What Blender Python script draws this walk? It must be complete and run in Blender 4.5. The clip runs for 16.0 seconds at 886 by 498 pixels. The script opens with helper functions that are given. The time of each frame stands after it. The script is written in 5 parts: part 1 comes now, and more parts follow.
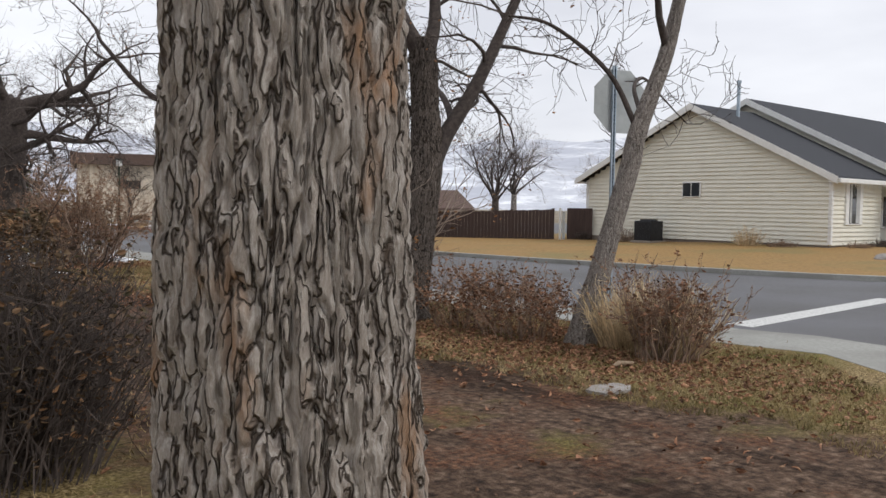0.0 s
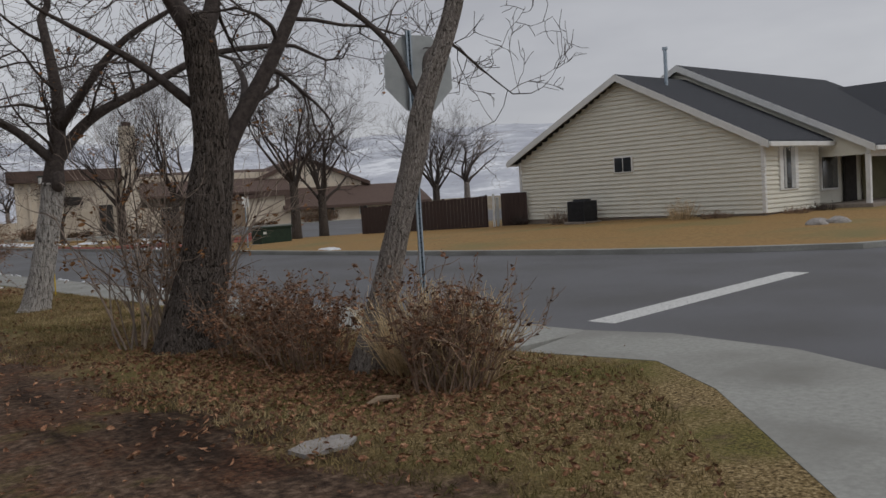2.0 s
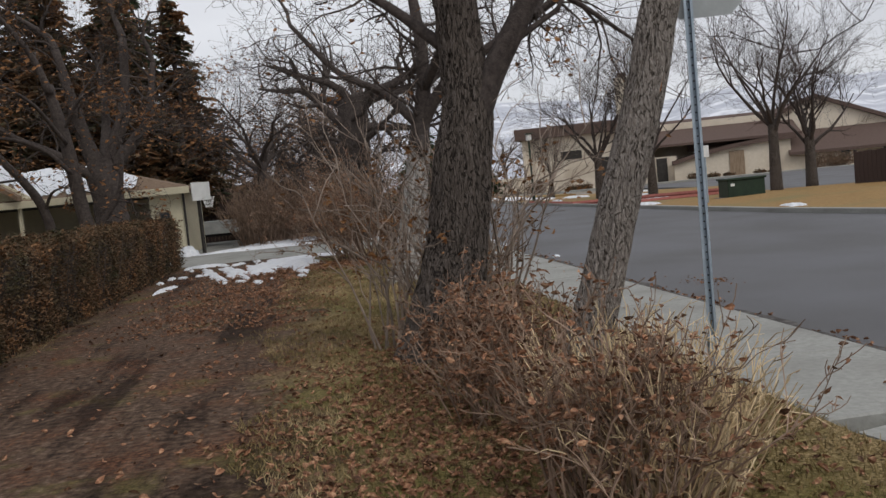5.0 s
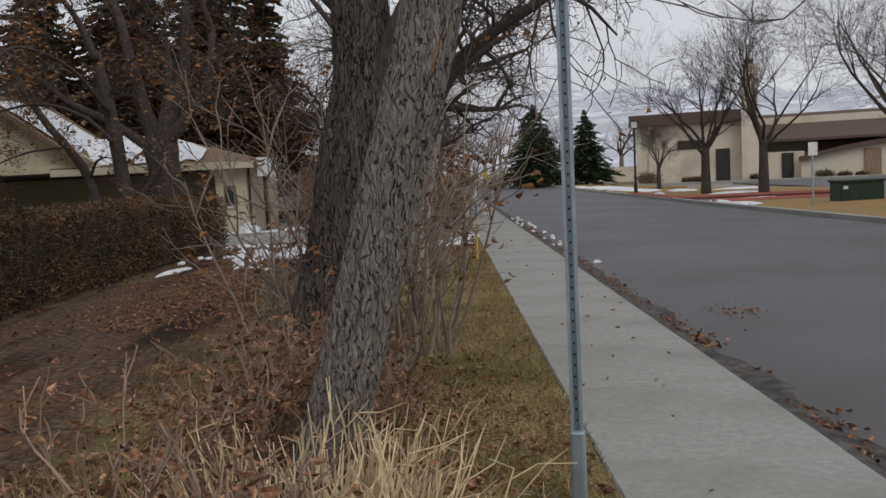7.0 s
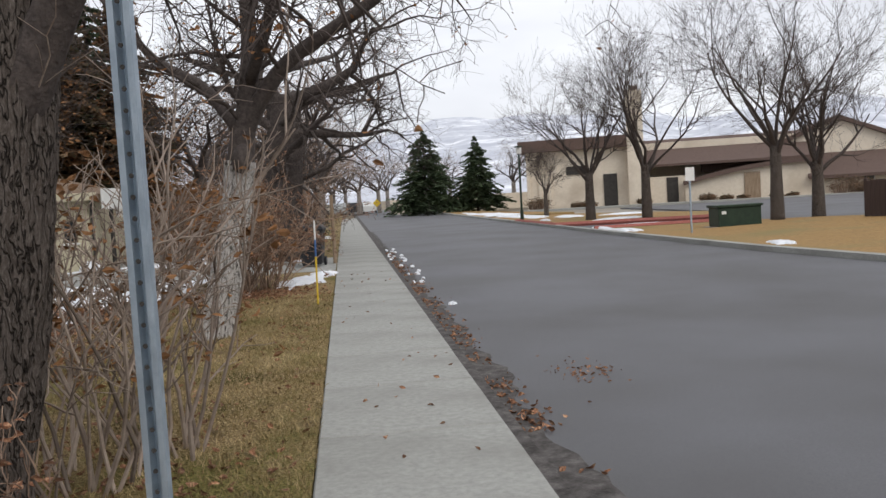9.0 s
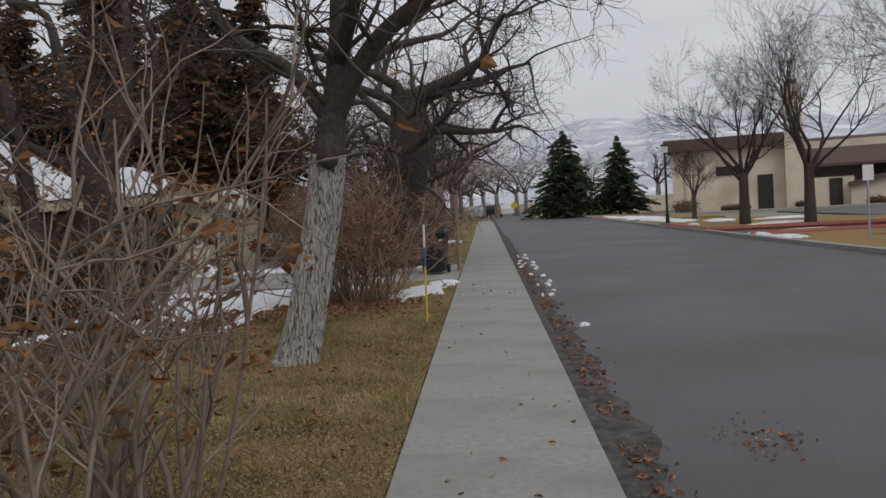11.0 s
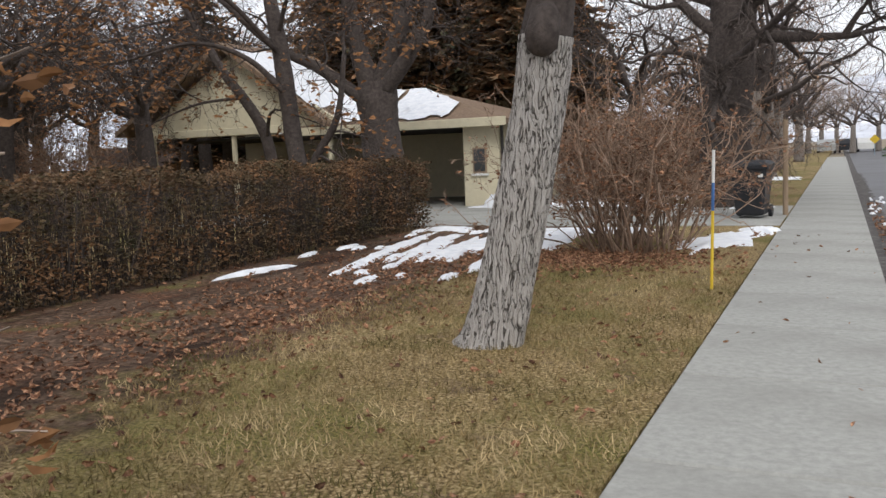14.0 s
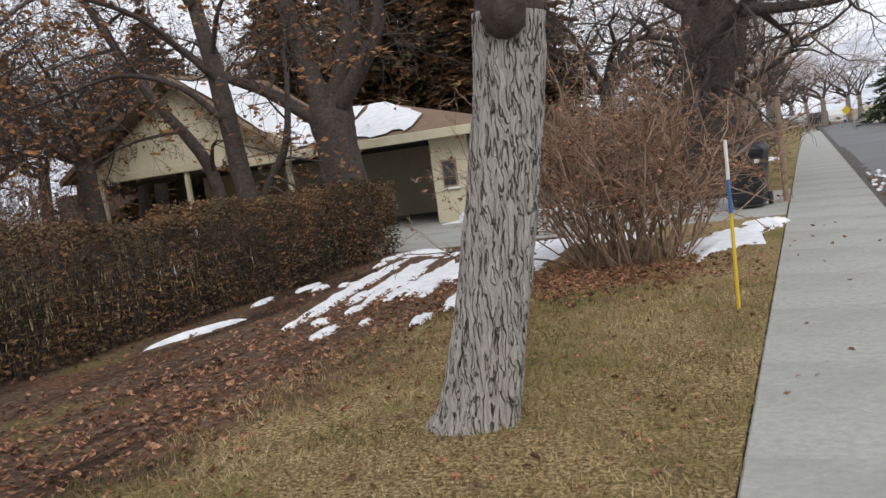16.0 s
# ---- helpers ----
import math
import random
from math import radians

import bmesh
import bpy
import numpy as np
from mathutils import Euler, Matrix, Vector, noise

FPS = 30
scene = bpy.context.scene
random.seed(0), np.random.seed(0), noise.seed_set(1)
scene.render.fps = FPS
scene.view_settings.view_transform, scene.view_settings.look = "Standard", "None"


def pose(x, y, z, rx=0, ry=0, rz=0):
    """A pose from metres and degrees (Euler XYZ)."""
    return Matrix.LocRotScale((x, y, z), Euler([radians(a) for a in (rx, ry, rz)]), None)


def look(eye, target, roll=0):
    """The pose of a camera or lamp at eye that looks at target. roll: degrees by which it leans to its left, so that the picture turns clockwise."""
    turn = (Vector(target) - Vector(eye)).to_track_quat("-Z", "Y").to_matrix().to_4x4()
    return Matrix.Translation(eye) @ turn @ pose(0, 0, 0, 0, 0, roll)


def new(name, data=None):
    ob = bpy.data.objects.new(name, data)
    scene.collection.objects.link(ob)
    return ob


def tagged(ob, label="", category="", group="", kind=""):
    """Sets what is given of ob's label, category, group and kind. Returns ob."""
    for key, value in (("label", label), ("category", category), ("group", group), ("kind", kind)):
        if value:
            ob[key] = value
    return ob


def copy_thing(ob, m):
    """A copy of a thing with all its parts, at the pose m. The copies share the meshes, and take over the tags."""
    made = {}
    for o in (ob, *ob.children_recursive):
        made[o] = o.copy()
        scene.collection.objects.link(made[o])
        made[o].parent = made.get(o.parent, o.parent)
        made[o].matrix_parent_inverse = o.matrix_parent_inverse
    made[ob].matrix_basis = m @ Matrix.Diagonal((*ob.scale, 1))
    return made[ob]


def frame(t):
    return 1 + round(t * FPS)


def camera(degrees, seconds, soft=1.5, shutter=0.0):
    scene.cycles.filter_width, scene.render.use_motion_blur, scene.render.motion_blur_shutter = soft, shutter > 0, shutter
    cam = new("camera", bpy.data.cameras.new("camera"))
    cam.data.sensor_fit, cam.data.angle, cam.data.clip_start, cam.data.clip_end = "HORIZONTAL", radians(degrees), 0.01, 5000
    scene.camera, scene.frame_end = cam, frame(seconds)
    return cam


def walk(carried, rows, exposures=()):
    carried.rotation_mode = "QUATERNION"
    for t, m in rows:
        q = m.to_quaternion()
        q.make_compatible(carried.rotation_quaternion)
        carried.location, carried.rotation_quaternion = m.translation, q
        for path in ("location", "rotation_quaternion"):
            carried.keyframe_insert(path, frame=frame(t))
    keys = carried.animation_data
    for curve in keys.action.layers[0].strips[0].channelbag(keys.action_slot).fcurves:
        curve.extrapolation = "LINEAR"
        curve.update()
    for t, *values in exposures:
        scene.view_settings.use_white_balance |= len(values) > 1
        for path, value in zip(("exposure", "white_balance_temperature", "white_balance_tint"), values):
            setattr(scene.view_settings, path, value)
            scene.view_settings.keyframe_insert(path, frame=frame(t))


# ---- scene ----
cam = camera(54.0, 16.0)
PATH = [
    (0, (0.375, 0.468, 1.47), (1.671, 1.988, 1.373), 0.9),
    (0.5, (1.033, 0.461, 1.449), (2.313, 1.996, 1.38), -1.6),
    (1, (1.657, 0.469, 1.425), (2.936, 1.998, 1.26), -4.0),
    (1.5, (2.387, 0.465, 1.419), (3.784, 1.884, 1.234), -4.0),
    (2, (3.039, 0.4, 1.507), (4.367, 1.891, 1.387), -3.4),
    (2.5, (3.694, 0.482, 1.551), (4.957, 2.028, 1.435), -4.3),
    (3, (4.311, 0.514, 1.581), (5.399, 2.185, 1.429), -5.2),
    (3.5, (4.886, 0.662, 1.574), (5.808, 2.422, 1.346), -6.0),
    (4, (5.46, 0.928, 1.578), (6.297, 2.725, 1.315), -5.4),
    (4.5, (5.915, 1.346, 1.462), (6.34, 3.295, 1.311), -7.0),
    (4.7, (6.068, 1.572, 1.496), (6.408, 3.538, 1.35), -6.7),
    (6.8, (8.13, 3.147, 1.51), (8.205, 5.139, 1.354), -1.5),
    (7, (8.241, 3.363, 1.527), (8.232, 5.355, 1.356), -2.8),
    (7.5, (8.452, 3.883, 1.517), (8.247, 5.858, 1.277), -4.9),
    (8, (8.792, 4.22, 1.55), (8.888, 6.206, 1.338), -3.5),
    (8.2, (8.93, 4.382, 1.583), (9.152, 6.362, 1.401), -3.5),
    (10.3, (9.468, 6.323, 1.515), (9.651, 8.312, 1.414), -2.9),
    (10.5, (9.504, 6.521, 1.515), (9.647, 8.514, 1.415), -3.2),
    (11, (9.621, 7.049, 1.529), (9.52, 9.044, 1.431), -3.4),
    (11.5, (9.698, 7.586, 1.491), (9.554, 9.579, 1.392), -3.8),
    (12, (9.806, 8.167, 1.465), (9.63, 10.158, 1.371), -4.2),
    (12.5, (9.932, 8.688, 1.47), (9.703, 10.673, 1.372), -3.9),
    (13, (9.878, 9.207, 1.431), (9.46, 11.159, 1.31), -4.4),
    (13.5, (9.868, 9.745, 1.362), (9.111, 11.592, 1.235), -5.3),
    (14, (9.856, 10.206, 1.359), (9.027, 12.013, 1.143), -2.3),
    (14.5, (9.721, 10.598, 1.388), (9.019, 12.46, 1.19), -4.2),
    (15, (9.638, 11.021, 1.413), (8.903, 12.873, 1.238), -5.3),
    (15.5, (9.532, 11.364, 1.417), (8.762, 13.201, 1.233), -5.7),
    (16, (9.371, 11.654, 1.416), (8.581, 13.481, 1.222), -7.9),
]
walk(cam, [(t, look(eye, target, roll)) for t, eye, target, roll in PATH], [(0, 0.4), (0.5, -0.1), (1, 0.05), (1.5, 0.05), (2, -0.52), (2.5, -0.45), (3, -0.46), (3.5, -0.15), (4.5, 0.0), (7, -0.2), (7.5, 0.36), (8, 0.7), (8.3, 0.6), (10.3, 0.0), (11, -0.3), (11.5, -0.15), (12.5, -0.28), (13.5, 0.14), (14, 0.62), (14.5, 0.55), (15, 0.15), (16, 0.58)])

# ---------- light ----------
world = bpy.data.worlds.new("overcast_sky")
scene.world = world
world.use_nodes = True
wn, wl = world.node_tree.nodes, world.node_tree.links
wn.clear()
sky = wn.new("ShaderNodeTexSky")
sky.sky_type, sky.sun_disc = "NISHITA", False
sky.sun_elevation, sky.sun_rotation = radians(38), radians(150)
coord = wn.new("ShaderNodeTexCoord")
cloud = wn.new("ShaderNodeTexNoise")
cloud.inputs["Scale"].default_value, cloud.inputs["Detail"].default_value = 2.2, 5
stretch = wn.new("ShaderNodeMapping")
stretch.inputs["Scale"].default_value = (1, 1, 3.5)
ramp = wn.new("ShaderNodeValToRGB")
ramp.color_ramp.elements[0].position, ramp.color_ramp.elements[0].color = 0.3, (5.9, 6.0, 6.5, 1)
ramp.color_ramp.elements[1].position, ramp.color_ramp.elements[1].color = 0.7, (8.4, 8.5, 8.9, 1)
mixw = wn.new("ShaderNodeMixRGB")
mixw.inputs["Fac"].default_value = 0.93
bgw, outw = wn.new("ShaderNodeBackground"), wn.new("ShaderNodeOutputWorld")
bgw.inputs["Strength"].default_value = 0.1
wl.new(coord.outputs["Generated"], stretch.inputs["Vector"])
wl.new(stretch.outputs["Vector"], cloud.inputs["Vector"])
wl.new(cloud.outputs["Fac"], ramp.inputs["Fac"])
wl.new(sky.outputs["Color"], mixw.inputs["Color1"])
wl.new(ramp.outputs["Color"], mixw.inputs["Color2"])
wl.new(mixw.outputs["Color"], bgw.inputs["Color"])
wl.new(bgw.outputs["Background"], outw.inputs["Surface"])
sun = new("sun", bpy.data.lights.new("sun", "SUN"))
sun.data.energy, sun.data.angle, sun.data.color = 1.0, radians(25), (1, 0.97, 0.92)
sun.matrix_world = look((0, 0, 30), (-9, 16, 12))


# ---------- materials ----------
def mat(name, stops, scale=4.0, detail=6, rough=0.9, bump=0.3, bscale=None, squash=(1, 1, 1), second=None, metal=0.0, rand=0.0, spec=0.3, kind="noise", rough2=0.7, dist=0.02):
    """Principled material: a colour ramp over noise, a second broad tint, relief; rand varies by object."""
    m = bpy.data.materials.new(name)
    m.use_nodes = True
    n, l = m.node_tree.nodes, m.node_tree.links
    b = n["Principled BSDF"]
    tc, mp = n.new("ShaderNodeTexCoord"), n.new("ShaderNodeMapping")
    mp.inputs["Scale"].default_value = squash
    l.new(tc.outputs["Object"], mp.inputs["Vector"])
    if kind == "voronoi":
        tx = n.new("ShaderNodeTexVoronoi")
        tx.inputs["Scale"].default_value = scale
        src = tx.outputs["Distance"]
    else:
        tx = n.new("ShaderNodeTexNoise")
        tx.inputs["Scale"].default_value, tx.inputs["Detail"].default_value, tx.inputs["Roughness"].default_value = scale, detail, rough2
        src = tx.outputs["Fac"]
    l.new(mp.outputs["Vector"], tx.inputs["Vector"])
    cr = n.new("ShaderNodeValToRGB")
    els = cr.color_ramp.elements
    while len(els) < len(stops):
        els.new(0.5)
    for e, (p, c) in zip(els, stops):
        e.position, e.color = p, (*c, 1)
    l.new(src, cr.inputs["Fac"])
    col = cr.outputs["Color"]
    if second:
        t2 = n.new("ShaderNodeTexNoise")
        t2.inputs["Scale"].default_value, t2.inputs["Detail"].default_value = second[0], 4
        l.new(tc.outputs["Object"], t2.inputs["Vector"])
        c2 = n.new("ShaderNodeValToRGB")
        c2.color_ramp.elements[0].position, c2.color_ramp.elements[1].position = second[2], second[3]
        l.new(t2.outputs["Fac"], c2.inputs["Fac"])
        mx = n.new("ShaderNodeMixRGB")
        l.new(c2.outputs["Color"], mx.inputs["Fac"])
        l.new(col, mx.inputs["Color1"])
        mx.inputs["Color2"].default_value = (*second[1], 1)
        col = mx.outputs["Color"]
    if rand:
        oi, hs, ma = n.new("ShaderNodeNewGeometry"), n.new("ShaderNodeHueSaturation"), n.new("ShaderNodeMapRange")
        ma.inputs["To Min"].default_value, ma.inputs["To Max"].default_value = 1 - rand, 1 + rand
        l.new(oi.outputs["Random Per Island"], ma.inputs["Value"])
        l.new(ma.outputs["Result"], hs.inputs["Value"])
        l.new(col, hs.inputs["Color"])
        col = hs.outputs["Color"]
    l.new(col, b.inputs["Base Color"])
    b.inputs["Roughness"].default_value, b.inputs["Metallic"].default_value = rough, metal
    b.inputs["Specular IOR Level"].default_value = spec
    if bump:
        tb = n.new("ShaderNodeTexNoise")
        tb.inputs["Scale"].default_value, tb.inputs["Detail"].default_value = bscale or scale * 4, 6
        l.new(mp.outputs["Vector"], tb.inputs["Vector"])
        bp = n.new("ShaderNodeBump")
        bp.inputs["Strength"].default_value, bp.inputs["Distance"].default_value = bump, dist
        l.new(tb.outputs["Fac"], bp.inputs["Height"])
        l.new(bp.outputs["Normal"], b.inputs["Normal"])
    return m


def lawn_material():
    """Winter lawn: tan and olive turf, with a bare earth track worn along it."""
    m = bpy.data.materials.new("winter_lawn")
    m.use_nodes = True
    n, l = m.node_tree.nodes, m.node_tree.links
    b = n["Principled BSDF"]
    tc = n.new("ShaderNodeTexCoord")

    def tex(scale, detail=6, stretch_by=None):
        t = n.new("ShaderNodeTexNoise")
        t.inputs["Scale"].default_value, t.inputs["Detail"].default_value, t.inputs["Roughness"].default_value = scale, detail, 0.65
        if stretch_by:
            mp = n.new("ShaderNodeMapping")
            mp.inputs["Scale"].default_value = stretch_by
            l.new(tc.outputs["Object"], mp.inputs["Vector"])
            l.new(mp.outputs["Vector"], t.inputs["Vector"])
        else:
            l.new(tc.outputs["Object"], t.inputs["Vector"])
        return t.outputs["Fac"]

    def ramp_of(src, *stops):
        r = n.new("ShaderNodeValToRGB")
        while len(r.color_ramp.elements) < len(stops):
            r.color_ramp.elements.new(0.5)
        for e, (p, c) in zip(r.color_ramp.elements, stops):
            e.position, e.color = p, (*c, 1)
        l.new(src, r.inputs["Fac"])
        return r.outputs["Color"]

    def mixc(f, a, c):
        x = n.new("ShaderNodeMixRGB")
        l.new(f, x.inputs["Fac"]), l.new(a, x.inputs["Color1"]), l.new(c, x.inputs["Color2"])
        return x.outputs["Color"]

    def calc(op, a, c):
        x = n.new("ShaderNodeMath")
        x.operation = op
        for i, v in enumerate((a, c)):
            if isinstance(v, (int, float)):
                x.inputs[i].default_value = v
            else:
                l.new(v, x.inputs[i])
        return x.outputs["Value"]
    straw = ramp_of(tex(38), (0.36, (0.05, 0.034, 0.014)), (0.5, (0.24, 0.17, 0.078)), (0.64, (0.5, 0.385, 0.215)))
    green = ramp_of(tex(45), (0.36, (0.05, 0.048, 0.013)), (0.64, (0.26, 0.222, 0.075)))
    earth = ramp_of(tex(14, 8), (0.34, (0.03, 0.02, 0.015)), (0.52, (0.118, 0.076, 0.052)), (0.68, (0.25, 0.175, 0.125)))
    turf = mixc(ramp_of(tex(0.55, 5), (0.46, (0, 0, 0)), (0.62, (1, 1, 1))), straw, green)
    turf = mixc(ramp_of(tex(2.6, 7), (0.56, (0, 0, 0)), (0.68, (0.75, 0.75, 0.75))), turf, earth)
    sep = n.new("ShaderNodeSeparateXYZ")
    l.new(tc.outputs["Object"], sep.inputs["Vector"])
    wav = calc("MULTIPLY", calc("SUBTRACT", tex(0.5, 5), 0.5), 3.2)
    fine = calc("MULTIPLY", calc("SUBTRACT", tex(3.0, 5), 0.5), 1.6)
    mid = calc("ABSOLUTE", calc("SUBTRACT", calc("ADD", sep.outputs["X"], calc("ADD", wav, fine)), 4.2), 0)
    bare = n.new("ShaderNodeMapRange")
    bare.interpolation_type = "SMOOTHSTEP"
    l.new(mid, bare.inputs["Value"])
    for k, v in zip(("From Min", "From Max", "To Min", "To Max"), (1.5, 2.4, 1, 0)):
        bare.inputs[k].default_value = v
    leafy = ramp_of(tex(24, 4), (0.42, (0.05, 0.026, 0.017)), (0.55, (0.19, 0.08, 0.042)), (0.7, (0.34, 0.18, 0.1)))
    soil = mixc(ramp_of(tex(1.3, 6), (0.48, (0, 0, 0)), (0.66, (0.8, 0.8, 0.8))), earth, leafy)
    soil = mixc(ramp_of(tex(0.8, 6), (0.56, (0, 0, 0)), (0.68, (0.8, 0.8, 0.8))), soil, green)
    damp = ramp_of(tex(1.6, 6, (1, 0.16, 1)), (0.5, (1, 1, 1)), (0.62, (0.35, 0.33, 0.32)))
    rut = n.new("ShaderNodeMixRGB")
    rut.blend_type = "MULTIPLY"
    rut.inputs["Fac"].default_value = 1
    l.new(soil, rut.inputs["Color1"]), l.new(damp, rut.inputs["Color2"])
    l.new(mixc(bare.outputs["Result"], turf, rut.outputs["Color"]), b.inputs["Base Color"])
    b.inputs["Roughness"].default_value = 0.95
    b.inputs["Specular IOR Level"].default_value = 0.15
    bp = n.new("ShaderNodeBump")
    bp.inputs["Strength"].default_value, bp.inputs["Distance"].default_value = 0.7, 0.04
    l.new(tex(30, 8), bp.inputs["Height"])
    l.new(bp.outputs["Normal"], b.inputs["Normal"])
    return m


def bark_material(name, crack_shade, low, mid, high, scale, tall=0.18, rust=None, width=0.055):
    """Bark ridges between sinuous furrows that run up the trunk and part and meet again. Furrows are painted darker:
    their own bark tone plus crevice shade.
    """
    m = bpy.data.materials.new(name)
    m.use_nodes = True
    n, l = m.node_tree.nodes, m.node_tree.links
    b = n["Principled BSDF"]
    tc, mp = n.new("ShaderNodeTexCoord"), n.new("ShaderNodeMapping")
    mp.inputs["Scale"].default_value = (1, 1, tall)
    wob = n.new("ShaderNodeTexNoise")
    wob.inputs["Scale"].default_value, wob.inputs["Detail"].default_value = 7, 4
    add = n.new("ShaderNodeMixRGB")
    add.blend_type = "ADD"
    add.inputs["Fac"].default_value = 0.07
    l.new(tc.outputs["Object"], wob.inputs["Vector"])
    l.new(tc.outputs["Object"], add.inputs["Color1"])
    l.new(wob.outputs["Color"], add.inputs["Color2"])
    l.new(add.outputs["Color"], mp.inputs["Vector"])
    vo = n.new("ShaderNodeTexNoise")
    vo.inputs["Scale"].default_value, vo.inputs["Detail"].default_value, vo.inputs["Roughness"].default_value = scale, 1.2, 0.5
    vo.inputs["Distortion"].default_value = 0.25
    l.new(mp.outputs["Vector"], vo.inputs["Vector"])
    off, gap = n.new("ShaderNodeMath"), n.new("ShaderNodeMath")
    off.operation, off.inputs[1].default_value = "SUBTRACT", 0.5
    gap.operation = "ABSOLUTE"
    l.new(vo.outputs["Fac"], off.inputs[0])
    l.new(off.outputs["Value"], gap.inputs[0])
    no = n.new("ShaderNodeTexNoise")
    no.inputs["Scale"].default_value, no.inputs["Detail"].default_value, no.inputs["Roughness"].default_value = scale * 2.2, 9, 0.75
    l.new(mp.outputs["Vector"], no.inputs["Vector"])
    cr = n.new("ShaderNodeValToRGB")
    cr.color_ramp.elements.new(0.5)
    for e, (p, c) in zip(cr.color_ramp.elements, ((0.32, low), (0.5, mid), (0.68, high))):
        e.position, e.color = p, (*c, 1)
    l.new(no.outputs["Fac"], cr.inputs["Fac"])
    col = cr.outputs["Color"]
    if rust:
        t2, c2, mx = n.new("ShaderNodeTexNoise"), n.new("ShaderNodeValToRGB"), n.new("ShaderNodeMixRGB")
        t2.inputs["Scale"].default_value, t2.inputs["Detail"].default_value = 3.1, 8
        m2 = n.new("ShaderNodeMapping")
        m2.inputs["Scale"].default_value = (1.6, 1.6, 0.6)
        l.new(tc.outputs["Object"], m2.inputs["Vector"])
        l.new(m2.outputs["Vector"], t2.inputs["Vector"])
        c2.color_ramp.elements[0].position, c2.color_ramp.elements[1].position = 0.56, 0.7
        c2.color_ramp.elements[1].color = (0.75, 0.75, 0.75, 1)
        l.new(t2.outputs["Fac"], c2.inputs["Fac"])
        l.new(c2.outputs["Color"], mx.inputs["Fac"])
        l.new(col, mx.inputs["Color1"])
        mx.inputs["Color2"].default_value = (*rust, 1)
        col = mx.outputs["Color"]
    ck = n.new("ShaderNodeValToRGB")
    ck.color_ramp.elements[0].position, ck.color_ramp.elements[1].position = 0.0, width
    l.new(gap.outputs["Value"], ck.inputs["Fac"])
    # Dark furrow colour adds painted crevice shade to what the bump gives.
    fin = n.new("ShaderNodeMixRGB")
    fin.inputs["Color1"].default_value = (*crack_shade, 1)
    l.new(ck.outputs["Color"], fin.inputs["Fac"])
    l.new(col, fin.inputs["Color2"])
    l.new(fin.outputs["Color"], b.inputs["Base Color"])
    b.inputs["Roughness"].default_value, b.inputs["Specular IOR Level"].default_value = 0.95, 0.15
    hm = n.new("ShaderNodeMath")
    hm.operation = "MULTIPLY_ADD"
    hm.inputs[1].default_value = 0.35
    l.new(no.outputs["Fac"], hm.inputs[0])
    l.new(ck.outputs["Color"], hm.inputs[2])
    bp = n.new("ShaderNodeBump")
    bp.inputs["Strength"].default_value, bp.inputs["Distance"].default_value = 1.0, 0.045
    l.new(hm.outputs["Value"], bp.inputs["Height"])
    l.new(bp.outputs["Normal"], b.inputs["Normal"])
    return m


M_LAWN = lawn_material()
M_FAR = mat("dry_lawn", [(0.3, (0.2, 0.12, 0.045)), (0.6, (0.34, 0.21, 0.08)), (0.8, (0.42, 0.29, 0.13))], 9, second=(0.35, (0.2, 0.17, 0.07), 0.5, 0.75))
M_GROUND = mat("winter_ground", [(0.3, (0.12, 0.09, 0.05)), (0.7, (0.27, 0.21, 0.12))], 3, second=(0.05, (0.3, 0.28, 0.25), 0.45, 0.7))
M_ROAD = mat("asphalt", [(0.3, (0.085, 0.086, 0.093)), (0.6, (0.13, 0.13, 0.138)), (0.8, (0.18, 0.18, 0.186))], 60, 8, 0.62, 0.35, 180, second=(0.35, (0.072, 0.069, 0.067), 0.38, 0.76), spec=0.4, dist=0.006)
M_WALK = mat("pale_concrete", [(0.3, (0.26, 0.26, 0.24)), (0.55, (0.34, 0.34, 0.315)), (0.8, (0.41, 0.405, 0.375))], 18, 8, 0.9, 0.3, 120, second=(0.9, (0.22, 0.215, 0.195), 0.45, 0.75), dist=0.004)
M_GUT = mat("dirty_gutter", [(0.35, (0.035, 0.03, 0.027)), (0.52, (0.085, 0.077, 0.072)), (0.7, (0.17, 0.155, 0.145))], 7, 8, 0.9, 0.5, 60, dist=0.01)
M_PAINT = mat("road_paint", [(0.35, (0.3, 0.3, 0.3)), (0.5, (0.62, 0.62, 0.6)), (0.8, (0.72, 0.72, 0.7))], 25, 8, 0.7, 0.1)
M_REDKERB = mat("red_kerb_paint", [(0.3, (0.3, 0.09, 0.075)), (0.7, (0.42, 0.16, 0.13))], 8)
M_SNOW = mat("old_snow", [(0.3, (0.62, 0.65, 0.7)), (0.6, (0.82, 0.83, 0.85))], 6, 6, 0.6, 0.5, 20, second=(3.0, (0.45, 0.42, 0.38), 0.62, 0.85))
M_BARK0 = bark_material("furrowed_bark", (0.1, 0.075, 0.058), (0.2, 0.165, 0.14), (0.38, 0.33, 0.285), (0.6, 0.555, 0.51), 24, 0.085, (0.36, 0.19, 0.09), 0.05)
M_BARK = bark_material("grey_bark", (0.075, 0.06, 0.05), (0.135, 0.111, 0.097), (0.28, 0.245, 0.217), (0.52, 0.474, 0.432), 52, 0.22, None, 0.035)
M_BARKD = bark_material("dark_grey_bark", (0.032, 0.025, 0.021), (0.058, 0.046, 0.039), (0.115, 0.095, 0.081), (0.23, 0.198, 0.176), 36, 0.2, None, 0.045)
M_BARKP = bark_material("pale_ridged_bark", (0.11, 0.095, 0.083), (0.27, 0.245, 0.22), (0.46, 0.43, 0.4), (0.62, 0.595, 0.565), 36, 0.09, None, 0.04)
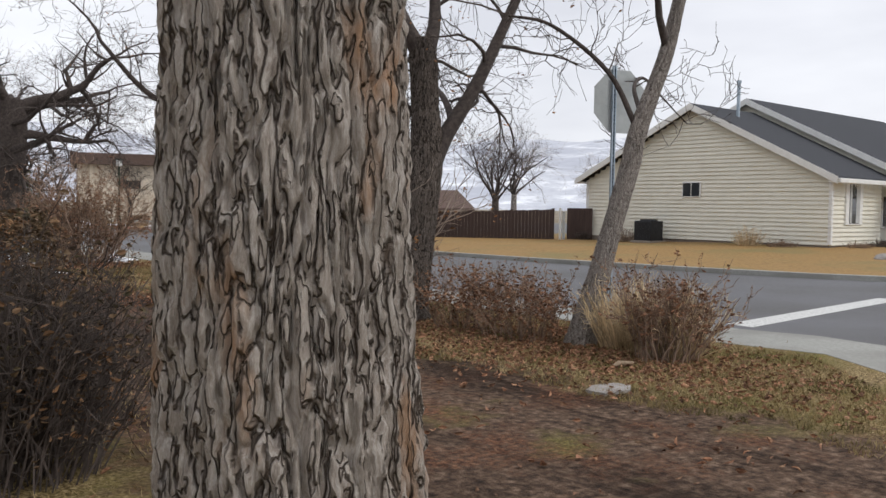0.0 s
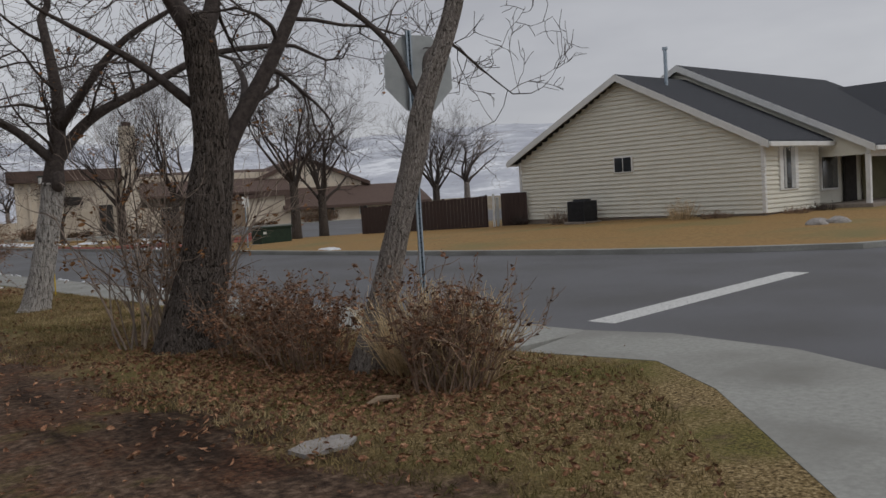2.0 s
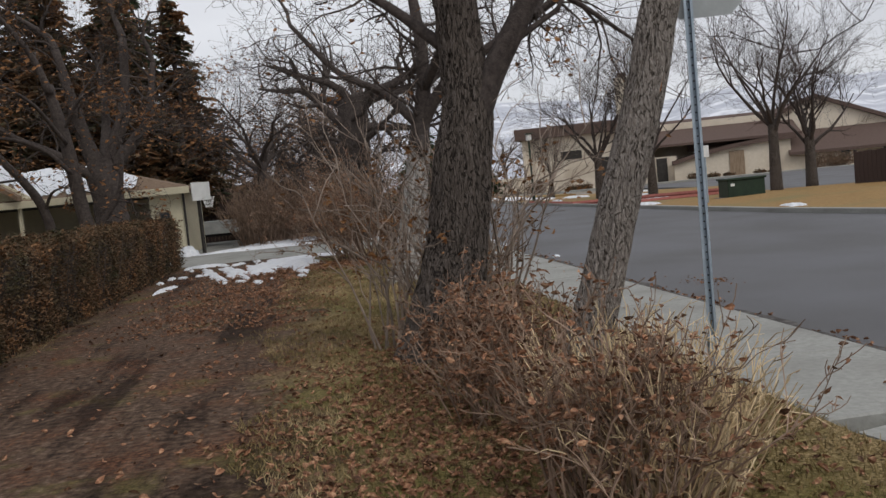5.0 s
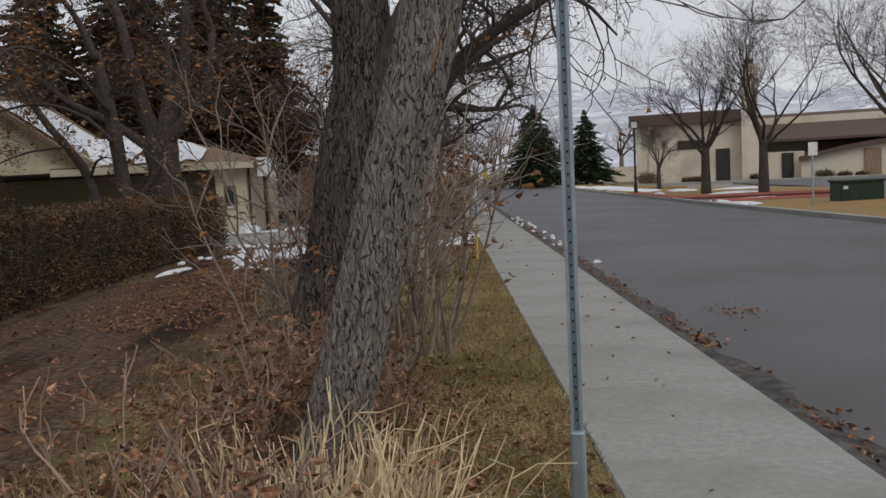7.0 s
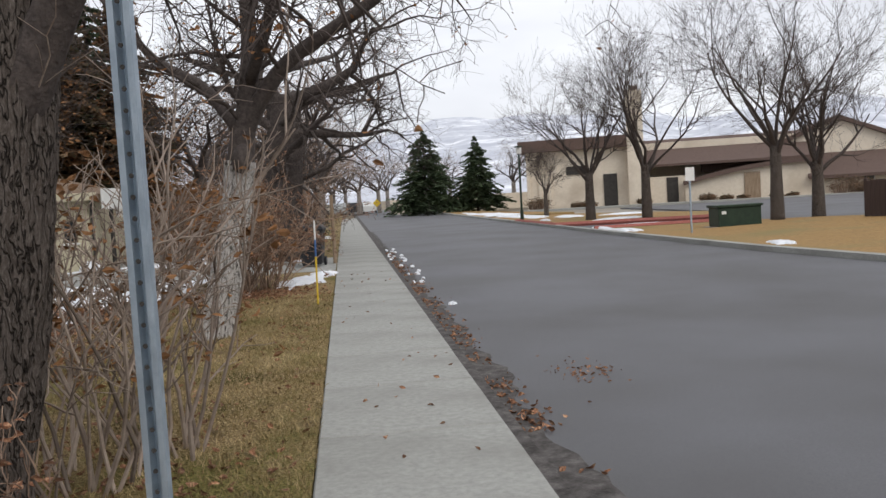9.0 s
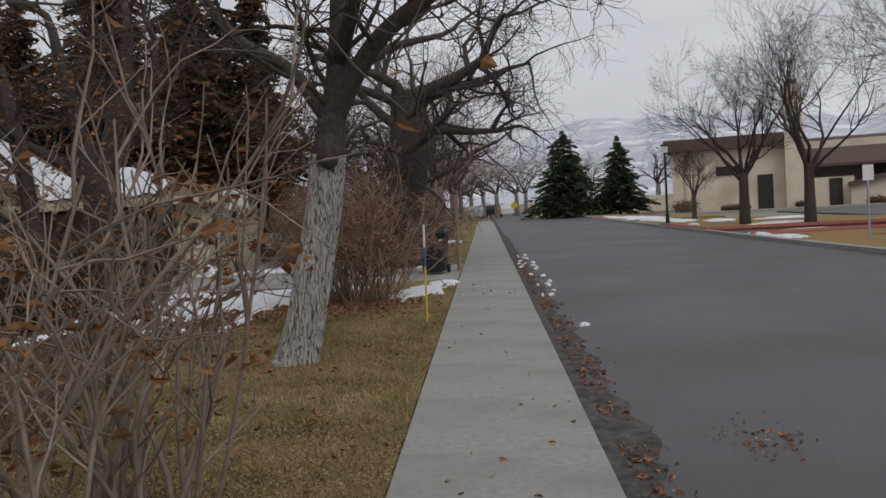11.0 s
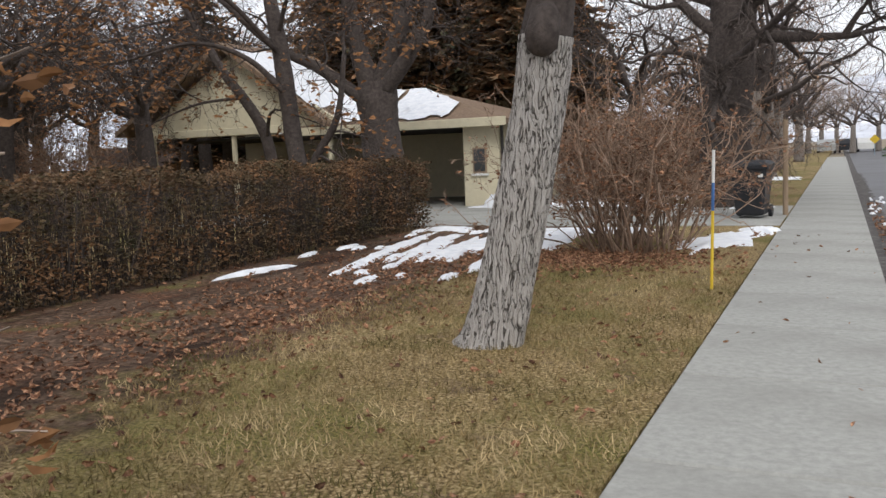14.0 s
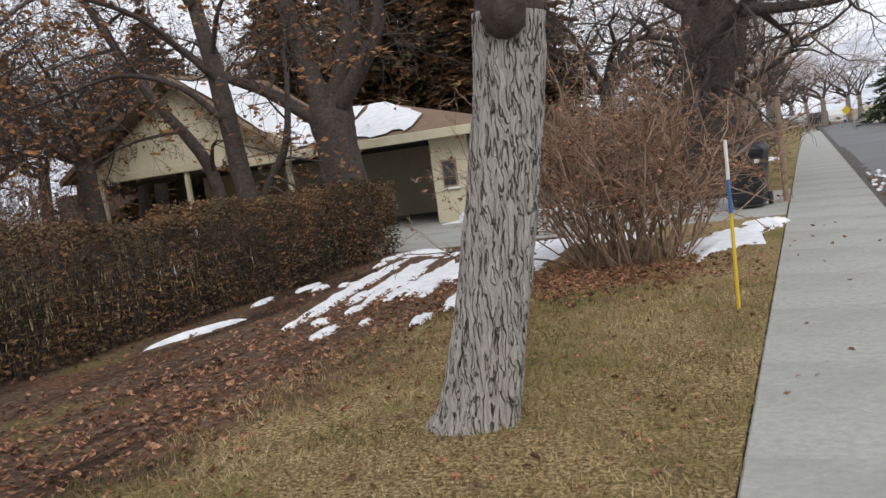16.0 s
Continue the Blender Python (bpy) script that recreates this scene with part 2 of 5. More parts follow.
M_LIMB = mat("dark_limb_bark", [(0.3, (0.035, 0.028, 0.025)), (0.7, (0.105, 0.085, 0.076))], 15, 6, 0.95, 0.6, 50)
M_TWIG = mat("dark_twig", [(0.3, (0.045, 0.035, 0.031)), (0.7, (0.1, 0.08, 0.07))], 5, 3, 0.95, 0, rand=0.35)
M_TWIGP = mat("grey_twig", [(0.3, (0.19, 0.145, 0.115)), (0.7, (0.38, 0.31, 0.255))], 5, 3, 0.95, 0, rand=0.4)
M_TWIGR = mat("russet_twig", [(0.3, (0.16, 0.105, 0.072)), (0.7, (0.33, 0.235, 0.175))], 3, 3, 0.95, 0, rand=0.4)
M_STRAW = mat("dry_straw", [(0.3, (0.4, 0.29, 0.16)), (0.7, (0.72, 0.58, 0.38))], 4, 3, 0.95, 0, rand=0.4)
M_BLADE = mat("turf_blade", [(0.35, (0.1, 0.088, 0.03)), (0.5, (0.25, 0.185, 0.085)), (0.65, (0.45, 0.345, 0.19))], 0.9, 4, 0.95, 0, rand=0.4)
M_LEAF = mat("fallen_leaf", [(0.3, (0.09, 0.04, 0.023)), (0.5, (0.22, 0.105, 0.058)), (0.7, (0.42, 0.26, 0.155))], 40, 2, 0.8, 0, rand=0.6)
M_DRYLEAF = mat("clinging_leaf", [(0.3, (0.16, 0.075, 0.03)), (0.7, (0.33, 0.165, 0.07))], 12, 2, 0.8, 0, rand=0.4)
M_HEDGE = mat("hedge_leaf", [(0.35, (0.05, 0.046, 0.022)), (0.52, (0.115, 0.07, 0.038)), (0.7, (0.27, 0.135, 0.06))], 1.6, 5, 0.85, 0, rand=0.5)
M_FIR = mat("fir_needles", [(0.3, (0.028, 0.045, 0.022)), (0.7, (0.085, 0.115, 0.058))], 2, 4, 0.9, 0, rand=0.45)
M_JUNIPER = mat("brown_green_needles", [(0.36, (0.035, 0.045, 0.02)), (0.5, (0.1, 0.065, 0.036)), (0.64, (0.24, 0.12, 0.055))], 0.9, 4, 0.9, 0, rand=0.45)
M_SIDING = mat("cream_vinyl_siding", [(0.3, (0.66, 0.64, 0.55)), (0.7, (0.74, 0.72, 0.63))], 2.5, 5, 0.6, 0.1)
M_TRIM = mat("white_trim", [(0.3, (0.66, 0.66, 0.64)), (0.7, (0.76, 0.76, 0.74))], 4, 4, 0.6, 0.05)
M_SHINGLE = mat("charcoal_shingles", [(0.3, (0.028, 0.03, 0.036)), (0.7, (0.075, 0.078, 0.088))], 30, 6, 0.95, 0.5, 60)
M_BROWNROOF = mat("brown_shingles", [(0.3, (0.085, 0.055, 0.045)), (0.7, (0.15, 0.105, 0.088))], 14, 6, 0.95, 0.4)
M_TANROOF = mat("weathered_tan_shingles", [(0.3, (0.14, 0.095, 0.065)), (0.7, (0.27, 0.19, 0.13))], 14, 6, 0.95, 0.4)
M_STUCCO = mat("beige_stucco", [(0.3, (0.62, 0.54, 0.43)), (0.7, (0.72, 0.64, 0.53))], 5, 6, 0.9, 0.3, 60, second=(0.4, (0.46, 0.38, 0.29), 0.5, 0.8))
M_CREAM = mat("cream_stucco", [(0.3, (0.55, 0.5, 0.36)), (0.7, (0.66, 0.6, 0.44))], 5, 6, 0.9, 0.2, 60)
M_FENCE = mat("dark_brown_fence", [(0.3, (0.035, 0.024, 0.021)), (0.7, (0.085, 0.058, 0.05))], 6, 6, 0.9, 0.4, 30, (1, 1, 0.1))
M_FOUND = mat("foundation_concrete", [(0.3, (0.2, 0.17, 0.145)), (0.7, (0.3, 0.26, 0.22))], 8)
# Near-black for doors and pipes; also paints the shade of the carport bay.
M_DARK = mat("dark_parts_and_shade", [(0.3, (0.03, 0.027, 0.025)), (0.7, (0.06, 0.055, 0.05))], 4)
M_STEEL = mat("galvanised_steel", [(0.3, (0.3, 0.36, 0.42)), (0.7, (0.45, 0.52, 0.58))], 9, 6, 0.5, 0.1, metal=0.7, second=(3, (0.2, 0.2, 0.2), 0.6, 0.8))
M_SIGN = mat("sign_back_aluminium", [(0.3, (0.34, 0.36, 0.36)), (0.7, (0.43, 0.45, 0.45))], 6, 4, 0.55, 0.05, metal=0.3)
M_SIGNRED = mat("sign_red_face", [(0.3, (0.45, 0.02, 0.02)), (0.7, (0.5, 0.03, 0.03))], 6, 2, 0.5, 0)
M_BLACK = mat("black_plastic", [(0.3, (0.012, 0.013, 0.016)), (0.7, (0.028, 0.029, 0.033))], 6, 4, 0.5, 0.1)
M_GREEN = mat("dark_green_metal", [(0.3, (0.014, 0.028, 0.017)), (0.7, (0.028, 0.048, 0.03))], 5, 4, 0.5, 0.1)
M_YELLOW = mat("yellow_paint", [(0.3, (0.62, 0.42, 0.03)), (0.7, (0.75, 0.53, 0.06))], 9, 4, 0.6, 0.1)
M_BLUE = mat("blue_paint", [(0.3, (0.05, 0.12, 0.3)), (0.7, (0.08, 0.18, 0.4))], 9, 4, 0.6, 0.1)
M_WOOD = mat("weathered_wood", [(0.3, (0.2, 0.14, 0.09)), (0.7, (0.36, 0.27, 0.19))], 12, 6, 0.9, 0.3, 40, (1, 1, 0.1))
M_ROCK = mat("grey_stone", [(0.3, (0.22, 0.2, 0.185)), (0.7, (0.4, 0.375, 0.35))], 12, 6, 0.9, 0.4)
# Blue-grey tones hold the distance haze as colour; the palest tone is snow.
M_HILL = mat("hazed_snowy_hillside", [(0.42, (0.46, 0.48, 0.54)), (0.54, (0.58, 0.6, 0.65)), (0.62, (0.82, 0.84, 0.88))], 0.016, 9, 0.95, 0, None, (1, 1, 2.6))
M_GLASS = mat("dark_window_glass", [(0.3, (0.03, 0.035, 0.04)), (0.7, (0.06, 0.065, 0.07))], 1, 2, 0.08, 0, spec=0.6)
M_CURTAIN = mat("pale_curtain", [(0.3, (0.35, 0.36, 0.36)), (0.7, (0.5, 0.51, 0.5))], 3, 3, 0.9, 0)
M_OLIVE = mat("olive_green_panel", [(0.3, (0.2, 0.19, 0.11)), (0.7, (0.27, 0.25, 0.16))], 3)


# ---------- mesh tools ----------
class Shape:
    """Gathers vertices and faces of one mesh."""

    def __init__(self):
        self.v, self.f, self.n = [], [], 0

    def add(self, verts, faces):
        self.v.append(np.asarray(verts, float).reshape(-1, 3))
        self.f.extend([tuple(i + self.n for i in f) for f in faces])
        self.n += len(self.v[-1])

    def box(self, x0, y0, z0, x1, y1, z1):
        self.add([(x0, y0, z0), (x1, y0, z0), (x1, y1, z0), (x0, y1, z0), (x0, y0, z1), (x1, y0, z1), (x1, y1, z1), (x0, y1, z1)],
                 [(3, 2, 1, 0), (4, 5, 6, 7), (0, 1, 5, 4), (1, 2, 6, 5), (2, 3, 7, 6), (3, 0, 4, 7)])

    def slab(self, poly, z0, z1):
        """A prism on a plan outline (counter-clockwise)."""
        k = len(poly)
        self.add([(x, y, z0) for x, y in poly] + [(x, y, z1) for x, y in poly],
                 [tuple(range(k - 1, -1, -1)), tuple(range(k, 2 * k))] + [(i, (i + 1) % k, k + (i + 1) % k, k + i) for i in range(k)])

    def prism(self, loop, shift):
        """A closed loop of 3D points pushed along a vector."""
        k, s = len(loop), np.asarray(shift, float)
        a = np.asarray(loop, float)
        self.add(np.vstack([a, a + s]), [tuple(range(k - 1, -1, -1)), tuple(range(k, 2 * k))] + [(i, (i + 1) % k, k + (i + 1) % k, k + i) for i in range(k)])

    def tube(self, pts, radii, sides=6, cap=True):
        p, r = np.asarray(pts, float), np.asarray(radii, float)
        t = np.gradient(p, axis=0)
        t /= np.linalg.norm(t, axis=1)[:, None] + 1e-9
        ref = np.array([1.0, 0.13, 0.07]) if abs(t[0, 2]) > 0.6 else np.array([0.05, 0.1, 1.0])
        u = np.cross(t, ref)
        u /= np.linalg.norm(u, axis=1)[:, None] + 1e-9
        w = np.cross(t, u)
        a = np.arange(sides) * (2 * math.pi / sides)
        ring = p[:, None] + r[:, None, None] * (np.cos(a)[None, :, None] * u[:, None] + np.sin(a)[None, :, None] * w[:, None])
        k = len(p)
        f = [(i * sides + j, i * sides + (j + 1) % sides, (i + 1) * sides + (j + 1) % sides, (i + 1) * sides + j) for i in range(k - 1) for j in range(sides)]
        if cap:
            f += [tuple(range(sides - 1, -1, -1)), tuple(range((k - 1) * sides, k * sides))]
        self.add(ring.reshape(-1, 3), f)

    def done(self, name, material, parent=None, smooth=False, label=""):
        me = bpy.data.meshes.new(name)
        me.from_pydata(np.vstack(self.v).tolist() if self.v else [], [], self.f)
        if smooth:
            me.polygons.foreach_set("use_smooth", [True] * len(me.polygons))
        me.materials.append(material)
        ob = new(name, me)
        if parent:
            ob.parent = parent
        if label:
            ob["label"] = label
        return ob


def thing(name, label, category, group="", kind="", at=(0, 0, 0)):
    ob = new(name)
    ob.location = at
    return tagged(ob, label, category, group, kind)


def boxpart(name, material, parent, *b, label=""):
    s = Shape()
    s.box(*b)
    ob = s.done(name, material, parent, label=label)
    small = min(abs(b[3] - b[0]), abs(b[4] - b[1]), abs(b[5] - b[2]))
    bv = ob.modifiers.new("edge", "BEVEL")
    bv.width, bv.segments = min(0.02, small * 0.2), 2
    return ob


def smooth_path(pts, radii, steps):
    """Catmull-Rom through control points."""
    p = np.asarray(pts, float)
    r = np.asarray(radii, float)
    q = np.vstack([2 * p[0] - p[1], p, 2 * p[-1] - p[-2]])
    op, orr = [], []
    for i in range(len(p) - 1):
        a, b, c, d = q[i:i + 4]
        for k in range(steps):
            t = k / steps
            op.append(0.5 * (2 * b + (c - a) * t + (2 * a - 5 * b + 4 * c - d) * t * t + (3 * b - a - 3 * c + d) * t ** 3))
            orr.append(r[i] + (r[i + 1] - r[i]) * t)
    op.append(p[-1]), orr.append(r[-1])
    return np.array(op), np.array(orr)


def bark_tube(shape, pts, radii, sides, steps, depth, cells, flute=0.05):
    """A trunk whose bark is real ridges and furrows, running up the trunk and splitting."""
    p, r = smooth_path(pts, radii, steps)
    t = np.gradient(p, axis=0)
    t /= np.linalg.norm(t, axis=1)[:, None]
    u = np.cross(t, np.array([0.0, 1.0, 0.05]))
    u /= np.linalg.norm(u, axis=1)[:, None]
    w = np.cross(t, u)
    run = np.concatenate([[0], np.cumsum(np.linalg.norm(np.diff(p, axis=0), axis=1))])
    out = []
    for i in range(len(p)):
        for j in range(sides):
            a = 2 * math.pi * j / sides
            ca, sa = math.cos(a), math.sin(a)
            warp = 0.35 * noise.noise(Vector((ca * 3, sa * 3, run[i] * 2.5)))
            ca2, sa2 = math.cos(a + warp * 0.3), math.sin(a + warp * 0.3)
            k = cells / 6.28
            h = noise.noise(Vector((ca2 * k, sa2 * k, run[i] * k * 0.42)))
            ridge = (1 - min(1.0, abs(h) * 2.6)) ** 1.5
            fine = noise.noise(Vector((ca * k * 3, sa * k * 3, run[i] * k * 1.6)))
            big = noise.noise(Vector((ca * 1.3 + 7, sa * 1.3, run[i] * 0.8)))
            rr = r[i] * (1 + flute * 2 * big) - depth * ridge + depth * 0.4 * fine
            out.append(p[i] + rr * (ca * u[i] + sa * w[i]))
    n = len(p)
    f = [(i * sides + j, i * sides + (j + 1) % sides, (i + 1) * sides + (j + 1) % sides, (i + 1) * sides + j) for i in range(n - 1) for j in range(sides)]
    f.append(tuple(range((n - 1) * sides, n * sides)))
    shape.add(out, f)


def unit(v):
    return v / (np.linalg.norm(v) + 1e-9)


def sprout(rng, limbs, twigs, p, d, length, r, depth, lift=0.12, spread=0.9, kids=(5, 6, 5), leaves=None, first=None, crook=0.25, lo=0.25):
    """A crooked branch with its side branches; the last order goes to the twigs."""
    n = 5 if depth > 0 else 3
    pts, rad = [np.array(p, float)], [r]
    d = unit(np.array(d, float))
    for i in range(n):
        d = unit(d + rng.normal(0, crook, 3) + np.array([0, 0, lift]))
        pts.append(pts[-1] + d * length / n)
        rad.append(max(0.0035, r * (1 - 0.78 * (i + 1) / n)))
    (limbs if r > 0.022 else twigs).tube(pts, rad, 8 if r > 0.06 else 5 if r > 0.02 else 3, cap=False)
    if depth <= 0:
        if leaves is not None and rng.random() < leaves[1]:
            leaf_card(rng, leaves[0], pts[-1] - np.array([0, 0, 0.03]), leaves[2])
        return
    for i in range(kids[min(depth, len(kids)) - 1]):
        s = lo + (1 - lo) * rng.random() ** 0.8
        k = min(int(s * n), n - 1)
        q = pts[k] + (pts[k + 1] - pts[k]) * (s * n - k)
        ax = unit(pts[k + 1] - pts[k])
        side = unit(np.cross(ax, rng.normal(0, 1, 3)))
        dd = unit(ax * (1.0 - 0.35 * spread) + side * spread)
        sprout(rng, limbs, twigs, q, dd, length * rng.uniform(0.42, 0.68), max(0.0045, rad[k] * 0.55), depth - 1, lift, spread, kids, leaves, None, crook, 0.15)


def leaf_card(rng, shape, p, size):
    """A curled leaf: two halves folded along the midrib."""
    a = rng.uniform(0, 6.28)
    t = np.array([math.cos(a), math.sin(a), rng.uniform(-0.5, 0.5)])
    s = unit(np.cross(t, rng.normal(0, 1, 3)))
    nrm = np.cross(t, s)
    L = size * rng.uniform(0.6, 1.2)
    m0, m1 = p - t * L * 0.5, p + t * L * 0.5 - nrm * L * rng.uniform(0, 0.3)
    w, up = L * rng.uniform(0.16, 0.3), nrm * L * rng.uniform(0.06, 0.16)
    shape.add([m0, p - t * L * 0.15 + s * w + up, p + t * L * 0.2 + s * w * 0.8 + up * 0.5, m1, p + t * L * 0.2 - s * w * 0.8 + up * 0.6, p - t * L * 0.15 - s * w + up, p], [(0, 6, 1), (1, 6, 2), (6, 3, 2), (0, 5, 6), (5, 4, 6), (6, 4, 3)])


def tree(name, label, trunk, radii, limb_list, seed, bark=M_BARK, bdepth=0.014, cells=26, sides=64, steps=40, kids=(5, 6, 5), lift=0.1, leaves=0.0, leaf_size=0.06, twig_mat=M_TWIG, depth=3, crook=0.25, group="", spread=0.9, limb_mat=M_LIMB):
    """limb_list: (list of points, first radius) or (start, direction, length, radius)."""
    rng = np.random.default_rng(seed)
    root = thing(name, label, "tree", group, at=(trunk[0][0], trunk[0][1], 0))
    T, L, W, F = Shape(), Shape(), Shape(), Shape()
    if bdepth:
        bark_tube(T, trunk, radii, sides, steps, bdepth, cells)
    else:
        p, r = smooth_path(trunk, radii, 5)
        T.tube(p, r, 12)
    lv = (F, leaves, leaf_size) if leaves else None
    for lim in limb_list:
        if len(lim) == 2:
            pts, r0 = lim
            p, rr = smooth_path(pts, np.linspace(r0, r0 * 0.4, len(pts)), 6)
            L.tube(p, rr, 10)
            for i in range(max(5, len(p) // 3), len(p), 2):
                ax = unit(p[i] - p[i - 1])
                side = unit(np.cross(ax, rng.normal(0, 1, 3)))
                sprout(rng, L, W, p[i], unit(ax * 0.6 + side), rng.uniform(0.8, 1.5) * max(0.6, min(1.4, r0 * 9)), min(0.035, rr[i] * 0.4), depth - 1, lift, spread, kids, lv, None, crook)
            sprout(rng, L, W, p[-1], p[-1] - p[-2], rng.uniform(1.2, 2.0), rr[-1], depth, lift, spread, kids, lv, None, crook)
        else:
            s, d, ln, r0 = lim
            sprout(rng, L, W, s, d, ln, r0, depth, lift, spread, kids, lv, None, crook)
    inv = Matrix.Translation((-trunk[0][0], -trunk[0][1], 0))
    for nm, sh, m, sm in (("trunk", T, bark, True), ("bough", L, limb_mat, True), ("crown", W, twig_mat, False), ("foliage", F, M_DRYLEAF, False)):
        if sh.n:
            ob = sh.done(nm, m, root, sm)
            ob.matrix_parent_inverse = inv
            if nm != "trunk":
                ob["kind"] = "stuff"
    return root


def fork_limbs(rng, x, y, z, count, length, r, up=0.9):
    """Limbs that leave the head of a trunk all round."""
    res = []
    for i in range(count):
        a = 6.28 * i / count + rng.uniform(-0.4, 0.4)
        res.append(((x, y, z - rng.uniform(0, 0.5)), (math.cos(a), math.sin(a), up * rng.uniform(0.7, 1.5)), length * rng.uniform(0.75, 1.15), r * rng.uniform(0.75, 1.1)))
    return res


def shrub(name, label, cx, cy, rx, ry, h, count, seed, material, leaf_mat=None, leaves=0.0, thick=0.006, category="shrub", kids=4, lean=0.35, leaf_size=0.05, group=""):
    """Many upright stems from one patch of ground, each with side twigs."""
    rng = np.random.default_rng(seed)
    root = thing(name, label, category, group, at=(cx, cy, 0))
    S, F = Shape(), Shape()
    for i in range(count):
        a, q = rng.uniform(0, 6.28), math.sqrt(rng.random())
        bx, by = math.cos(a) * q * rx * 0.75, math.sin(a) * q * ry * 0.75
        hh = h * rng.uniform(0.6, 1.05) * (1 - 0.25 * q)
        d = unit(np.array([bx / rx * lean, by / ry * lean, 1.0]) + rng.normal(0, 0.14, 3))
        pts = [np.array([bx, by, -0.03])]
        for k in range(4):
            d = unit(d + rng.normal(0, 0.13, 3))
            pts.append(pts[-1] + d * hh / 4)
        S.tube(pts, np.linspace(thick * rng.uniform(0.7, 1.3), thick * 0.35, 5), 4 if thick > 0.008 else 3, cap=False)
        for k in range(kids):
            m = rng.integers(1, 4)
            s = pts[m] + (pts[m + 1] - pts[m]) * rng.random()
            dd = unit(unit(pts[m + 1] - pts[m]) + rng.normal(0, 0.55, 3))
            e = s + dd * hh * rng.uniform(0.12, 0.32)
            mid = (s + e) / 2 + rng.normal(0, 0.02, 3)
            S.tube([s, mid, e], [thick * 0.55, thick * 0.45, thick * 0.25], 3, cap=False)
            if kids > 5:
                for _ in range(2):
                    e2 = mid + unit(dd + rng.normal(0, 0.7, 3)) * hh * rng.uniform(0.06, 0.15)
                    S.tube([mid, e2], [thick * 0.35, thick * 0.2], 3, cap=False)
            if leaves and rng.random() < leaves:
                leaf_card(rng, F, e, leaf_size)
    tagged(S.done("crown", material, root), kind="stuff")
    if F.n:
        tagged(F.done("foliage", leaf_mat or M_DRYLEAF, root), kind="stuff")
    return root


def thicket(name, label, cx, cy, rx, ry, h, count, seed, material, thick=0.012, lean=0.35, leaves=0.0, leaf_size=0.07, leaf_mat=None, order=2, kids=(3, 4), crook=0.2, tip=0.0, group=""):
    """Crooked stems that fork twice; withered leaves hang in bunches from some twigs, or fringe them all (tip)."""
    rng = np.random.default_rng(seed)
    root = thing(name, label, "shrub", group, at=(cx, cy, 0))
    S, F = Shape(), Shape()

    def grow(p, d, length, r, left):
        pts, n = [p], 5 if left else 3
        for _ in range(n):
            d = unit(d + rng.normal(0, crook, 3) + np.array([0, 0, 0.05]))
            pts.append(pts[-1] + d * length / n)
        S.tube(pts, np.linspace(r, max(0.0022, r * 0.35), n + 1), 6 if r > 0.01 else 4 if r > 0.005 else 3, cap=False)
        if left < 2 and leaves and rng.random() < leaves:
            for _ in range(rng.integers(2, 6)):
                leaf_card(rng, F, pts[-1] + np.array([*rng.normal(0, 0.03, 2), -rng.uniform(0, 0.12)]), leaf_size)
        if tip and left < 2:
            for q in pts[1:]:
                if rng.random() < tip:
                    leaf_card(rng, F, q + rng.normal(0, 0.015, 3), leaf_size)
        if left:
            for _ in range(kids[left - 1]):
                s = rng.uniform(0.25, 1) * (n - 0.01)
                k = int(s)
                ax = unit(pts[k + 1] - pts[k])
                side = unit(np.cross(ax, rng.normal(0, 1, 3)))
                grow(pts[k] + (pts[k + 1] - pts[k]) * (s - k), unit(ax + side * rng.uniform(0.4, 1.0)), length * rng.uniform(0.22, 0.48), max(0.0028, r * 0.5), left - 1)
    for _ in range(count):
        a, q = rng.uniform(0, 6.28), math.sqrt(rng.random())
        bx, by = math.cos(a) * q, math.sin(a) * q
        d = unit(np.array([bx * lean, by * lean, 1.0]) + rng.normal(0, 0.1, 3))
        grow(np.array([bx * rx * 0.6, by * ry * 0.6, -0.03]), d, h * rng.uniform(0.6, 1.08) * (1 - 0.2 * q), thick * rng.uniform(0.6, 1.3), order)
    tagged(S.done("crown", material, root), kind="stuff")
    if F.n:
        tagged(F.done("foliage", leaf_mat or M_DRYLEAF, root), kind="stuff")
    return root


